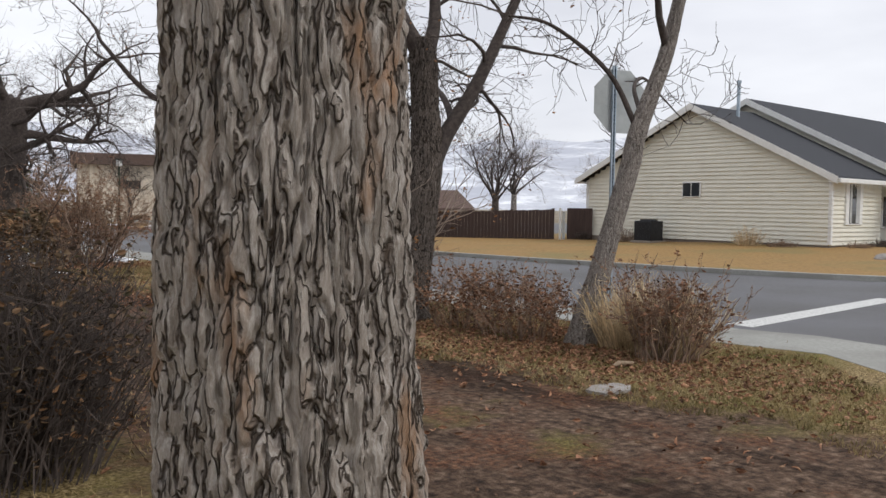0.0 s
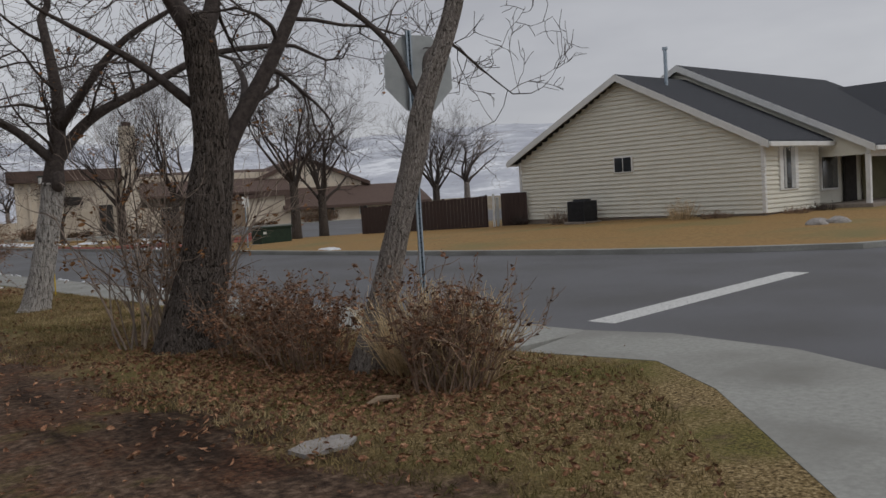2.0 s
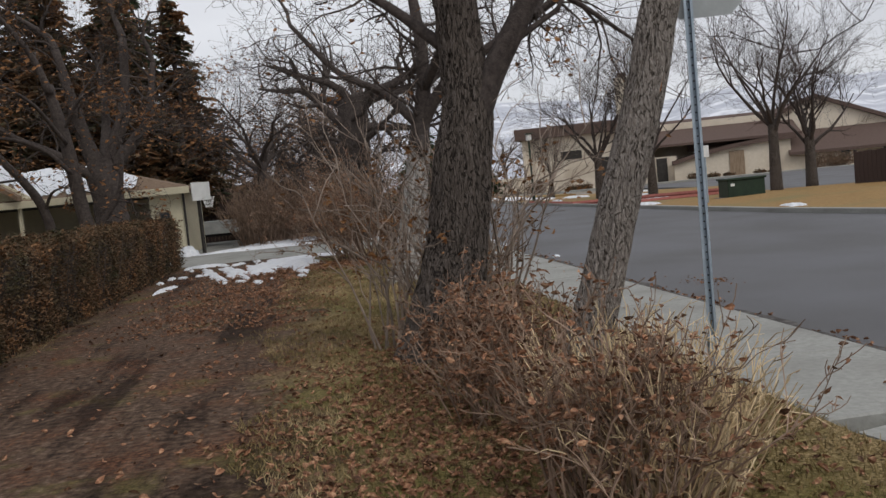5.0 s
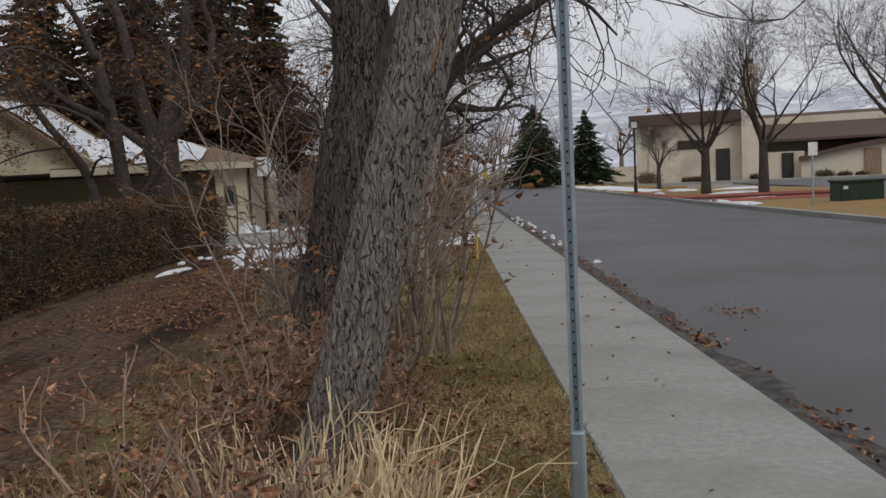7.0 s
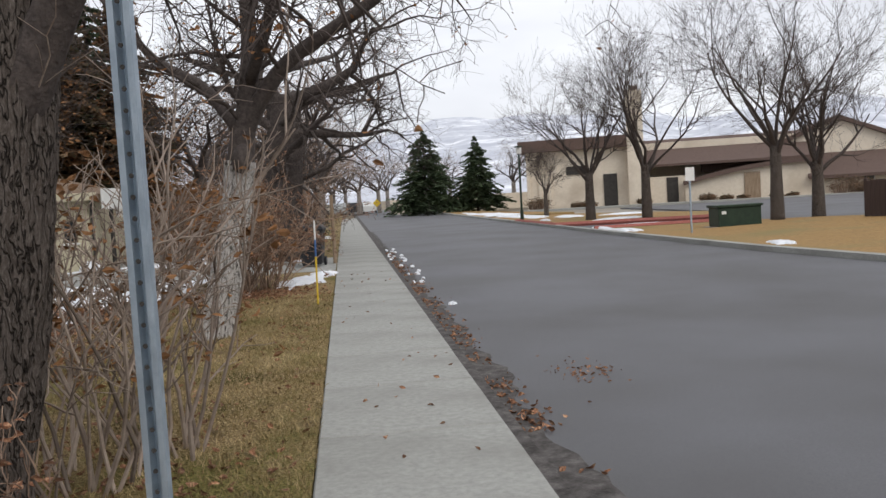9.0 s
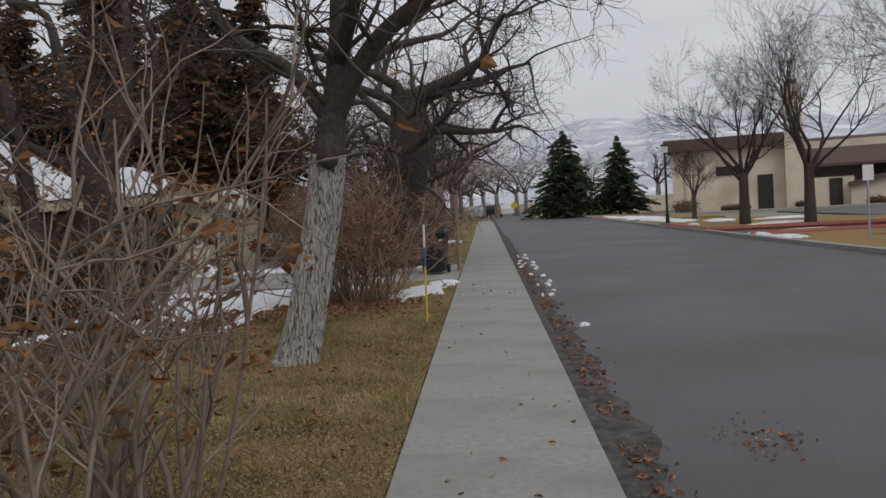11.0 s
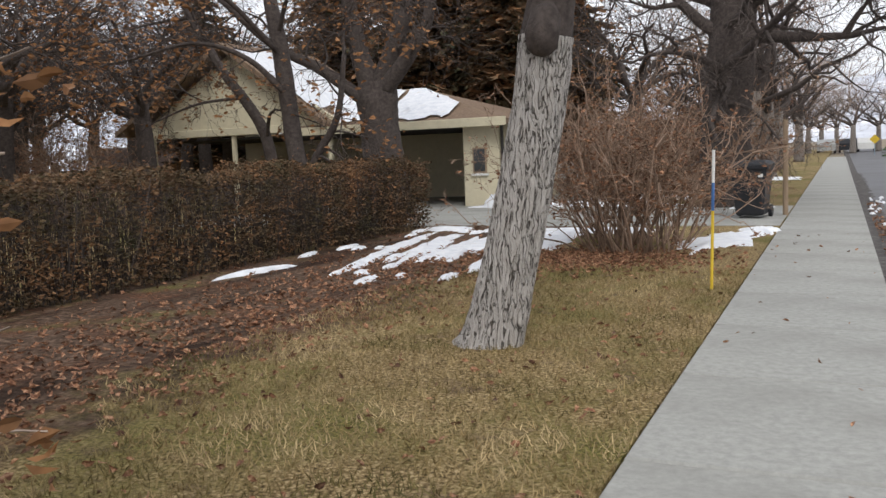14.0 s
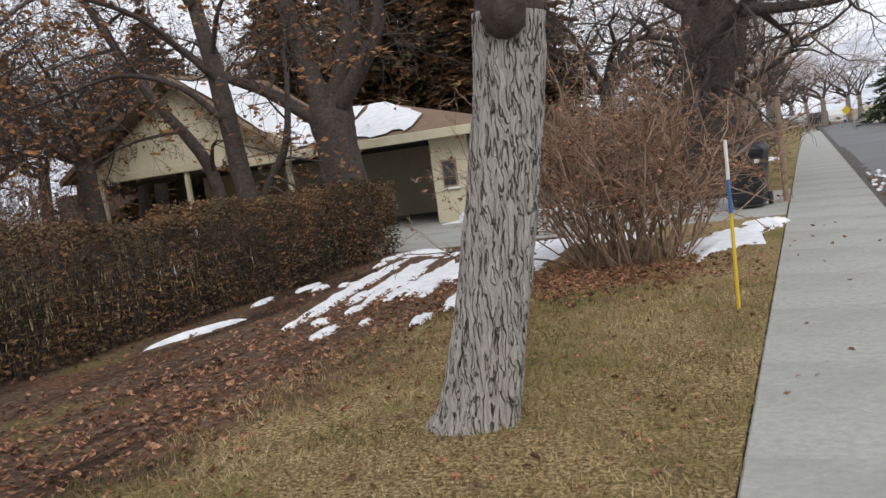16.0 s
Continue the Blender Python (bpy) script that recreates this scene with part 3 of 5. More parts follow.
def conifer(name, label, x, y, h, r, seed, needles=M_FIR, whorls=26, skirt=0.08, dens=9, z0=-0.16, group="conifers"):
    """Trunk, tiers of drooping boughs, each carrying sprays of needles."""
    rng = np.random.default_rng(seed)
    root = thing(name, label, "conifer", group, at=(x, y, z0))
    T, N = Shape(), Shape()
    T.tube([(0, 0, -0.1), (0, 0, h * 0.5), (0, 0, h * 0.98)], [h * 0.022, h * 0.014, 0.01], 8)
    for i in range(whorls):
        f = i / (whorls - 1)
        z = h * (skirt + (1 - skirt) * f)
        reach = r * (1 - f) ** 0.8 * rng.uniform(0.62, 1.2) + 0.12
        for j in range(max(4, int(dens * (1 - 0.5 * f)))):
            a = rng.uniform(0, 6.28)
            z = h * (skirt + (1 - skirt) * f) + rng.normal(0, h * 0.022)
            ln = reach * rng.uniform(0.55, 1.2)
            o = np.array([math.cos(a), math.sin(a), 0])
            p = [np.array([0, 0, z]), o * ln * 0.5 + np.array([0, 0, z + ln * 0.02]), o * ln + np.array([0, 0, z - ln * rng.uniform(0.02, 0.3)])]
            T.tube(p, [0.03, 0.02, 0.008], 3, cap=False)
            side = np.array([-o[1], o[0], 0])
            for s in np.linspace(0.15, 1, 15):
                q = p[0] * (1 - s) + p[2] * s + np.array([0, 0, 0.07 * ln * math.sin(3.1 * s)])
                for sg in (-1, 1):
                    e = q + (side * sg * rng.uniform(0.4, 1.0) + o * 0.5 + np.array([0, 0, rng.uniform(-0.45, 0.3)])) * (0.1 + ln * 0.17) * rng.uniform(0.6, 1.3)
                    wdt = o * (0.03 + ln * 0.022) + np.array([0, 0, rng.uniform(-0.05, 0.05)])
                    N.add([q - wdt, q + wdt, e + wdt * 0.5, e - wdt * 0.5 + np.array([0, 0, -0.06])], [(0, 1, 2), (0, 2, 3)])
    T.done("trunk", M_LIMB, root)
    tagged(N.done("crown", needles, root), kind="stuff")
    return root


def blob(shape, cx, cy, rx, ry, seed, h=0.04, turn=0.0, z=0.0):
    """A low patch with a ragged rim."""
    rng = np.random.default_rng(seed)
    k, rings = 40, 5
    ph = rng.uniform(0, 6.28, 6)
    vs, fs = [(cx, cy, z + h)], []
    ct, st = math.cos(turn), math.sin(turn)
    for i in range(1, rings + 1):
        f = i / rings
        for j in range(k):
            a = 6.28319 * j / k
            w = 1 + 0.2 * math.sin(2 * a + ph[0]) + 0.18 * math.sin(5 * a + ph[1]) + 0.15 * math.sin(9 * a + ph[2]) + 0.12 * math.sin(15 * a + ph[3])
            x, y = math.cos(a) * rx * f * w, math.sin(a) * ry * f * w
            vs.append((cx + x * ct - y * st, cy + x * st + y * ct, z + h * (1 - f ** 3) * (0.8 + 0.4 * rng.random()) - (0.02 if i == rings else 0)))
    fs += [(0, 1 + j, 1 + (j + 1) % k) for j in range(k)]
    fs += [(1 + (i - 1) * k + j, 1 + i * k + j, 1 + i * k + (j + 1) % k, 1 + (i - 1) * k + (j + 1) % k) for i in range(1, rings) for j in range(k)]
    shape.add(vs, fs)


# ---------- ground, roads, pavements ----------
s = Shape()
s.add([(-2500, -2500, -0.2), (2500, -2500, -0.2), (2500, 2500, -0.2), (-2500, 2500, -0.2)], [(0, 1, 2, 3)])
tagged(s.done("ground", M_GROUND), "flat winter ground reaching the horizon", "ground", kind="structure")

s = Shape()
s.slab([(10.4, -12), (20, -12), (200, -12), (200, 7.2), (24, 7.4), (22.0, 8.4), (20.9, 10.5), (20.0, 13.5), (19.2, 18), (18.6, 24), (18.3, 34), (18.1, 60), (18.0, 140), (10.4, 140)], -0.3, -0.12)
s.slab([(-150, -12), (10.4, -12), (10.4, 6.0), (9.4, 2.4), (7.2, -0.4), (4.5, -1.8), (0, -2.2), (-150, -2.2)], -0.3, -0.1205)
tagged(s.done("road", M_ROAD), "worn grey asphalt street with a faded surface", "road", kind="structure")

INNER = [(-80, -0.9), (0, -0.9), (3.2, -0.35), (5.2, 0.75), (6.55, 1.75), (7.72, 2.9), (8.62, 3.78), (9.26, 4.72), (9.0, 6.0)]
OUTER = [(10.25, 6.3), (10.5, 5.4), (10.3, 4.0), (9.3, 2.0), (7.0, -0.7), (4.4, -2.0), (0, -2.4), (-80, -2.4)]
s = Shape()
s.slab(OUTER + INNER, -0.3, 0.0)
corner = s.done("pavement", M_WALK)
tagged(corner, "pale concrete corner pavement curving round the lawn", "pavement", kind="structure")

walk_root = thing("pavement", "pale concrete pavement of square slabs along the street", "pavement", kind="structure")
slab_mesh = None
for i in range(50):
    y0 = 6.27 + 1.525 * i
    if slab_mesh is None:
        s = Shape()
        g, w, L, zb = 0.012, 1.25, 1.511, 0.012
        s.add([(g, g, 0), (w, g, 0), (w, L - g, 0), (g, L - g, 0), (0, 0, -zb), (w + 0.01, 0, -zb), (w + 0.01, L, -zb), (0, L, -zb), (0, 0, -0.3), (w + 0.01, 0, -0.3), (w + 0.01, L, -0.3), (0, L, -0.3)],
              [(0, 1, 2, 3), (4, 5, 1, 0), (5, 6, 2, 1), (6, 7, 3, 2), (7, 4, 0, 3), (8, 9, 5, 4), (9, 10, 6, 5), (10, 11, 7, 6), (11, 8, 4, 7)])
        ob = s.done("slab", M_WALK, walk_root)
        slab_mesh = ob.data
    else:
        ob = new("slab", slab_mesh)
        ob.parent = walk_root
    ob.location = (9.0, y0, 0.001 * ((i * 7) % 4))

s = Shape()
s.slab([(10.24, 6.3)] + [(10.62 + 0.14 * noise.noise(Vector((k * 0.37, 1.5, 0))) + 0.07 * noise.noise(Vector((k * 1.9, 7, 0))), 6.3 + k * 0.15) for k in range(300)] + [(10.7, 140), (10.24, 140)], -0.29, -0.112)
s.slab([(10.24, 6.3), (10.36, 6.3), (10.36, 140), (10.24, 140)], -0.29, -0.03)
tagged(s.done("gutter", M_GUT), "dirty concrete gutter full of wet leaf mould", "gutter", kind="structure")
s = Shape()
s.slab([(17.9, 140), (18.0, 60), (18.2, 34), (18.5, 24), (19.1, 18), (19.9, 13.4), (20.8, 10.4), (21.9, 8.2), (24, 7.2), (200, 7.0), (200, 7.25), (24, 7.45), (22.1, 8.45), (21.05, 10.6), (20.15, 13.6), (19.35, 18.1), (18.75, 24), (18.45, 34), (18.25, 60), (18.15, 140)], -0.29, 0.0)
tagged(s.done("kerb", M_WALK), "pale concrete kerb on the far side of the street", "kerb", kind="structure")

# near lawn
s = Shape()
s.slab([(-80, -0.9), (0, -0.9), (3.2, -0.35), (5.2, 0.75), (6.55, 1.75), (7.72, 2.9), (8.62, 3.78), (9.26, 4.72), (8.99, 6.0), (8.99, 140), (-80, 140)], -0.3, -0.004)
tagged(s.done("lawn", M_LAWN), "winter lawn of tan and olive turf with a bare earth track", "lawn", kind="structure")

# far lawns rise a little towards the house
s = Shape()
xs = [0, 1.5, 4, 8, 10.5, 14, 20, 60]
edge = [(24, 7.45), (22.1, 8.45), (21.05, 10.6), (20.15, 13.6), (19.35, 18.1), (18.75, 24), (18.6, 29.5), (18.5, 31.5)]
vs, fs = [], []
for (ex, ey) in edge:
    for q in xs:
        vs.append((ex + q, ey, -0.01 + 0.3 * min(1, q / 10.5) * (1.0 if ey < 22 else 0.55) * (1 if ey > 8 else 0.3)))
k = len(xs)
fs = [(i * k + j, i * k + j + 1, (i + 1) * k + j + 1, (i + 1) * k + j) for i in range(len(edge) - 1) for j in range(k - 1)]
s.add(vs, fs)
tagged(s.done("lawn", M_FAR), "dormant orange-brown lawn sloping up to the house", "lawn", kind="structure")
s = Shape()
s.slab([(18.5, 31.6), (30, 31.6), (27, 34.5), (24, 36), (18.45, 36.5)], -0.3, -0.02)
s.slab([(18.3, 42), (26, 40), (28, 46), (24, 56), (18.25, 60)], -0.3, -0.02)
s.slab([(18.2, 62), (24, 60), (22, 75), (18.1, 100)], -0.3, -0.02)
tagged(s.done("lawn", M_FAR), "patches of dormant tan lawn by the car park", "lawn", kind="structure")
s = Shape()
s.slab([(18.46, 36.6), (24, 36.2), (27.5, 34.7), (32, 31), (80, 20), (80, 62), (29, 66), (28.5, 46), (26.2, 39.8), (18.3, 41.8)], -0.3, -0.1)
tagged(s.done("driveway", M_ROAD), "grey asphalt car park drive", "driveway", kind="structure")
s = Shape()
for a, b in (((18.3, 41.9), (26.1, 39.9)), ((26.1, 39.9), (28.4, 46)), ((18.46, 36.6), (24, 36.2)), ((18.35, 42.0), (18.2, 50))):
    s.tube([(a[0], a[1], -0.02), (b[0], b[1], -0.02)], [0.12, 0.12], 6)
tagged(s.done("kerb", M_REDKERB), "faded red painted kerb of the car park drive", "kerb", kind="structure")
s = Shape()
s.slab([(11.35, 6.75), (17.2, 7.15), (17.2, 7.55), (11.35, 7.15)], -0.1205, -0.116)
tagged(s.done("stop_line", M_PAINT), "worn white stop line painted on the asphalt", "road marking", kind="structure")
s = Shape()
s.slab([(-4, 25.2), (8.98, 25.2), (8.98, 29.8), (5, 30.0), (5, 40), (-4, 40)], -0.28, 0.004)
tagged(s.done("driveway", M_WALK), "wet grey concrete driveway beside the carport", "driveway", kind="structure")

# distant hills, their haze painted into the material
for nm, dist_, h0, amp, a0, a1, sd in (("hill", 900, 70, 40, -5, 150, 3), ("hill", 1500, 150, 60, -5, 150, 9)):
    s = Shape()
    na, nr = 120, 16
    vs = []
    for i in range(na):
        a = radians(a0 + (a1 - a0) * i / (na - 1))
        for j in range(nr):
            f = j / (nr - 1)
            d_ = dist_ * (0.75 + 0.6 * f)
            x, y = math.cos(a) * d_, math.sin(a) * d_
            top = min(1, (na - 1 - i) / 12) * h0 + amp * noise.fractal(Vector((a * 4 + sd, 0, 0)), 1.0, 2.0, 4)
            vs.append((x, y, -2 + max(0, top) * math.sin(f * 1.57) + 12 * f * noise.fractal(Vector((x * 0.008, y * 0.008, sd)), 1.0, 2.0, 5)))
    s.add(vs, [(i * nr + j, (i + 1) * nr + j, (i + 1) * nr + j + 1, i * nr + j + 1) for i in range(na - 1) for j in range(nr - 1)])
    tagged(s.done(nm, M_HILL, smooth=True), "snow-streaked hills paled by painted-in haze under low cloud", "hill", kind="structure")


# ---------- house across the street ----------
def house():
    root = thing("house", "cream vinyl-sided bungalow with charcoal shingle roof and white trim", "house")
    X, Y0, Y1, YA, ZE, ZA, ZB = 29.75, 14.5, 25.3, 20.0, 2.72, 5.45, 0.35
    s = Shape()
    s.prism([(X + 0.05, Y0 + 0.05, ZB - 0.1), (X + 0.05, Y1 - 0.05, ZB - 0.1), (X + 0.05, Y1 - 0.05, ZE), (X + 0.05, YA, ZA), (X + 0.05, Y0 + 0.05, ZE)], (3.6, 0, 0))
    s.done("wall", M_SIDING, root)
    boxpart("foundation", M_FOUND, root, X + 0.04, Y0 + 0.04, -0.2, X + 4.2, Y1 - 0.04, ZB)
    hgt = lambda z: (max(Y0, YA - (ZA - z) * (YA - Y0) / (ZA - ZE)) if z > ZE else Y0, min(Y1, YA + (ZA - z) * (Y1 - YA) / (ZA - ZE)) if z > ZE else Y1)
    n, z = 0, ZB
    while z < ZA - 0.12:
        ya, yb = hgt(z + 0.1)
        s = Shape()
        s.prism([(X + 0.045, ya, z), (X - 0.022, ya, z), (X - 0.018, ya, z + 0.02), (X + 0.03, ya, z + 0.165), (X + 0.045, ya, z + 0.165)], (0, yb - ya, 0))
        s.done("board", M_SIDING, root)
        if z < ZE - 0.1:
            s = Shape()
            s.prism([(X, Y0 + 0.045, z), (X, Y0 - 0.022, z), (X, Y0 + 0.03, z + 0.165), (X, Y0 + 0.045, z + 0.165)], (3.9, 0, 0))
            s.done("board", M_SIDING, root)
        z += 0.155
    for y in (Y0 - 0.03, Y1 - 0.1):
        boxpart("corner_trim", M_TRIM, root, X - 0.035, y, ZB, X + 0.1, y + 0.13, ZE)
    sl = (ZA - ZE) / (YA - Y0)

    def gable_roof(x0, x1, ya, yl, yr, za, slope, over):
        for y_e in (yl - over, yr + over):
            ze = za - abs(ya - y_e) * slope
            s = Shape()
            s.prism([(x0, ya, za + 0.16), (x0, y_e, ze + 0.16), (x0, y_e, ze + 0.03), (x0, ya, za + 0.03)], (x1 - x0, 0, 0))
            s.done("roof", M_SHINGLE, root)
            s = Shape()
            s.prism([(x0 - 0.03, ya, za + 0.15), (x0 - 0.03, y_e, ze + 0.15), (x0 - 0.03, y_e, ze - 0.1), (x0 - 0.03, ya, za - 0.1)], (0.05, 0, 0))
            s.done("bargeboard", M_TRIM, root)
            sg = 1 if y_e > ya else -1
            boxpart("eaves_gutter", M_TRIM, root, x0, min(y_e, y_e + sg * 0.1), ze - 0.06, x1, max(y_e, y_e + sg * 0.1), ze + 0.1)
            boxpart("soffit", M_TRIM, root, x0, min(y_e, y_e - sg * over), ze - 0.03, x1, max(y_e, y_e - sg * over), ze + 0.0)
    gable_roof(X - 0.35, X + 5, YA, Y0, Y1, ZA, sl, 0.35)
    # taller rear section behind, with the porch under its front slope
    X2, YA2, ZA2 = 34.0, 20.2, 6.05
    s = Shape()
    f2 = 12.9
    z2 = ZA2 - (YA2 - f2) * sl
    s.prism([(X2 + 0.05, 15.0, 0.2), (X2 + 0.05, 27, 0.2), (X2 + 0.05, 27, ZA2 - (27 - YA2) * sl), (X2 + 0.05, YA2, ZA2), (X2 + 0.05, 15.0, ZA2 - (YA2 - 15.0) * sl)], (11, 0, 0))
    s.done("wall", M_SIDING, root)
    s = Shape()
    s.prism([(X2 + 0.05, f2, z2), (X2 + 0.05, f2, z2 - 0.32), (X2 + 0.05, 15.0, z2 - 0.32), (X2 + 0.05, 15.0, ZA2 - (YA2 - 15) * sl)], (0.15, 0, 0))
    s.done("gable_panel", M_SIDING, root)
    gable_roof(X2 - 0.25, X2 + 13, YA2, f2, 27, ZA2, sl, 0.3)
    boxpart("porch_beam", M_TRIM, root, X2, f2 - 0.05, z2 - 0.4, X2 + 5.6, f2 + 0.12, z2 - 0.1)
    for x in (33.9, 37.4, 39.3, 40.7):
        boxpart("porch_post", M_TRIM, root, x, f2 - 0.05, 0.3, x + 0.16, f2 + 0.12, z2 - 0.3)
    boxpart("porch_floor", M_FOUND, root, 33.7, f2 - 0.2, -0.1, 41, 15, 0.42)
    boxpart("porch_wall", M_OLIVE, root, 38.3, 14.8, 0.4, 41, 14.95, z2 + 0.3)
    boxpart("porch_door", M_DARK, root, 36.6, 14.85, 0.42, 37.6, 14.97, 2.45)
    w = boxpart("window", M_TRIM, root, 34.6, 14.86, 0.9, 36.0, 14.98, 2.4)
    boxpart("pane", M_GLASS, w, 34.68, 14.84, 0.98, 35.92, 14.88, 2.32)
    # garage wing with a street-facing gable
    boxpart("garage_wall", M_SIDING, root, 40.8, 12.2, -0.1, 50, 20, 2.9)
    for sg in (-1, 1):
        s = Shape()
        s.prism([(45.5, 11.6, 5.6), (45.5 + sg * 5.4, 11.6, 2.85), (45.5 + sg * 5.4, 11.6, 2.7), (45.5, 11.6, 5.42)], (0, 9, 0))
        s.done("roof", M_SHINGLE, root)
        s = Shape()
        s.prism([(45.5, 11.55, 5.62), (45.5 + sg * 5.4, 11.55, 2.87), (45.5 + sg * 5.4, 11.55, 2.62), (45.5, 11.55, 5.36)], (0, 0.06, 0))
        s.done("bargeboard", M_TRIM, root)
    s = Shape()
    s.prism([(40.4, 12.15, 2.8), (50.6, 12.15, 2.8), (45.5, 12.15, 5.4)], (0, 0.1, 0))
    s.done("gable_panel", M_SIDING, root)
    # side window and front window
    w = boxpart("window", M_TRIM, root, X - 0.05, 19.62, 1.98, X + 0.05, 20.46, 2.6)
    for a, b in ((19.67, 20.02), (20.06, 20.41)):
        boxpart("pane", M_GLASS, w, X - 0.06, a, 2.03, X - 0.03, b, 2.55)
    w = boxpart("window", M_TRIM, root, 30.7, Y0 - 0.06, 1.05, 32.0, Y0 + 0.05, 2.55)
    boxpart("pane", M_GLASS, w, 30.95, Y0 - 0.07, 1.1, 31.75, Y0 - 0.03, 2.5)
    boxpart("curtain", M_CURTAIN, w, 31.45, Y0 - 0.075, 1.12, 31.73, Y0 - 0.068, 2.48)
    boxpart("curtain", M_CURTAIN, w, 30.97, Y0 - 0.075, 1.12, 31.12, Y0 - 0.068, 2.48)
    s = Shape()
    s.tube([(31.5, 19.2, 4.8), (31.5, 19.2, 6.5)], [0.07, 0.07], 10)
    s.tube([(31.5, 19.2, 6.5), (31.5, 19.2, 6.6)], [0.1, 0.1], 10)
    s.done("vent_pipe", M_STEEL, root)
    # icicle-like light string under the eaves
    s = Shape()
    for i in range(44):
        x = X - 0.2 + i * 0.1
        s.tube([(x, Y0 - 0.42, ZE - 0.2), (x, Y0 - 0.42, ZE - 0.28 - 0.06 * (i % 3))], [0.012, 0.004], 4)
    tagged(s.done("eaves_lights", M_TRIM, root), kind="stuff")


house()
ac = thing("air_conditioner", "dark grey outdoor air-conditioning unit on a pad beside siding", "air conditioner", at=(28.9, 21.4, 0.22))
boxpart("casing", M_BLACK, ac, -0.4, -0.4, 0.05, 0.4, 0.4, 0.82)
boxpart("pad", M_FOUND, ac, -0.5, -0.5, -0.1, 0.5, 0.5, 0.05)
s = Shape()
s.tube([(0, 0, 0.82), (0, 0, 0.88)], [0.34, 0.33], 20)
s.done("fan_guard", M_BLACK, ac)
for i in range(9):
    boxpart("louvre", M_BLACK, ac, -0.415, -0.36, 0.12 + i * 0.075, -0.395, 0.36, 0.155 + i * 0.075)
for x, y, r, h, m, lb in ((29.0, 17.1, 0.5, 0.85, M_STRAW, "pale dry ornamental grass clump against the siding"), (29.0, 22.6, 0.5, 0.7, M_TWIGP, "bare grey foundation shrub"), (29.1, 15.9, 0.6, 0.4, M_TWIGR, "low russet foundation shrub"), (30.6, 13.9, 0.5, 0.4, M_TWIGR, "low russet foundation shrub"), (32.2, 13.8, 0.5, 0.45, M_TWIG, "low dark foundation shrub"), (36.0, 12.2, 0.6, 0.4, M_TWIGR, "low russet foundation shrub"), (38.0, 12.0, 0.5, 0.4, M_TWIGR, "low russet foundation shrub"), (29.2, 25.0, 0.3, 0.4, M_TWIG, "small dark foundation shrub")):
    o = shrub("shrub", lb, x, y, r, r, h, 130, int(x * 7 + y), m, thick=0.008, kids=3, lean=0.8)
    o.location.z = 0.2
for i, (x, y, r) in enumerate(((26.5, 11.3, 0.32), (27.1, 11.0, 0.36), (27.7, 11.2, 0.28), (27.0, 11.5, 0.3))):
    b_ = thing("boulder", "rough dark grey landscape boulder on the lawn", "boulder", "landscape boulders", at=(x, y, 0.12))
    bm = bmesh.new()
    bmesh.ops.create_icosphere(bm, subdivisions=3, radius=r)
    for v in bm.verts:
        v.co *= 1 + 0.25 * noise.noise(v.co * 3 + Vector((i * 3, 0, 0)))
        v.co.z *= 0.6
    me = bpy.data.meshes.new("stone")
    bm.to_mesh(me), bm.free()
    me.materials.append(M_ROCK)
    o = new("stone", me)
    o.parent = b_

# fence between the house and the car park
def fence():
    root = thing("fence", "dark brown solid board fence with posts", "fence")
    a, b = np.array([25.5, 30.75]), np.array([28.35, 26.0])
    d = (b - a) / np.linalg.norm(b - a)
    L = np.linalg.norm(b - a)
    nn = int(L / 0.15)
    ang = math.degrees(math.atan2(d[1], d[0]))
    for i in range(nn):
        p = a + d * (i + 0.5) * L / nn
        s = Shape()
        h = 1.22 + 0.2 * i / nn + 0.008 * ((i * 5) % 4)
        s.box(-0.072, -0.012, -0.15, 0.072, 0.012, h)
        o = s.done("board", M_FENCE, root)
        o.matrix_basis = pose(p[0], p[1], 0, 0, 0, ang)
    for i in range(4):
        p = a + d * L * i / 3
        o = boxpart("post", M_FENCE, root, -0.05, 0.02, -0.2, 0.05, 0.12, 1.3 + 0.06 * i)
        o.matrix_basis = pose(p[0], p[1], 0, 0, 0, ang)
    gate = boxpart("gate", M_FENCE, root, -0.55, -0.02, 0.0, 0.55, 0.02, 1.5)
    gate.matrix_basis = pose(29.3, 25.3, 0, 0, 0, ang)
    boxpart("post", M_TRIM, root, 28.5, 25.7, -0.1, 28.58, 25.78, 1.5)
    boxpart("gate_panel", M_CURTAIN, root, 28.62, 25.55, 0.0, 28.66, 25.7, 1.35)


fence()


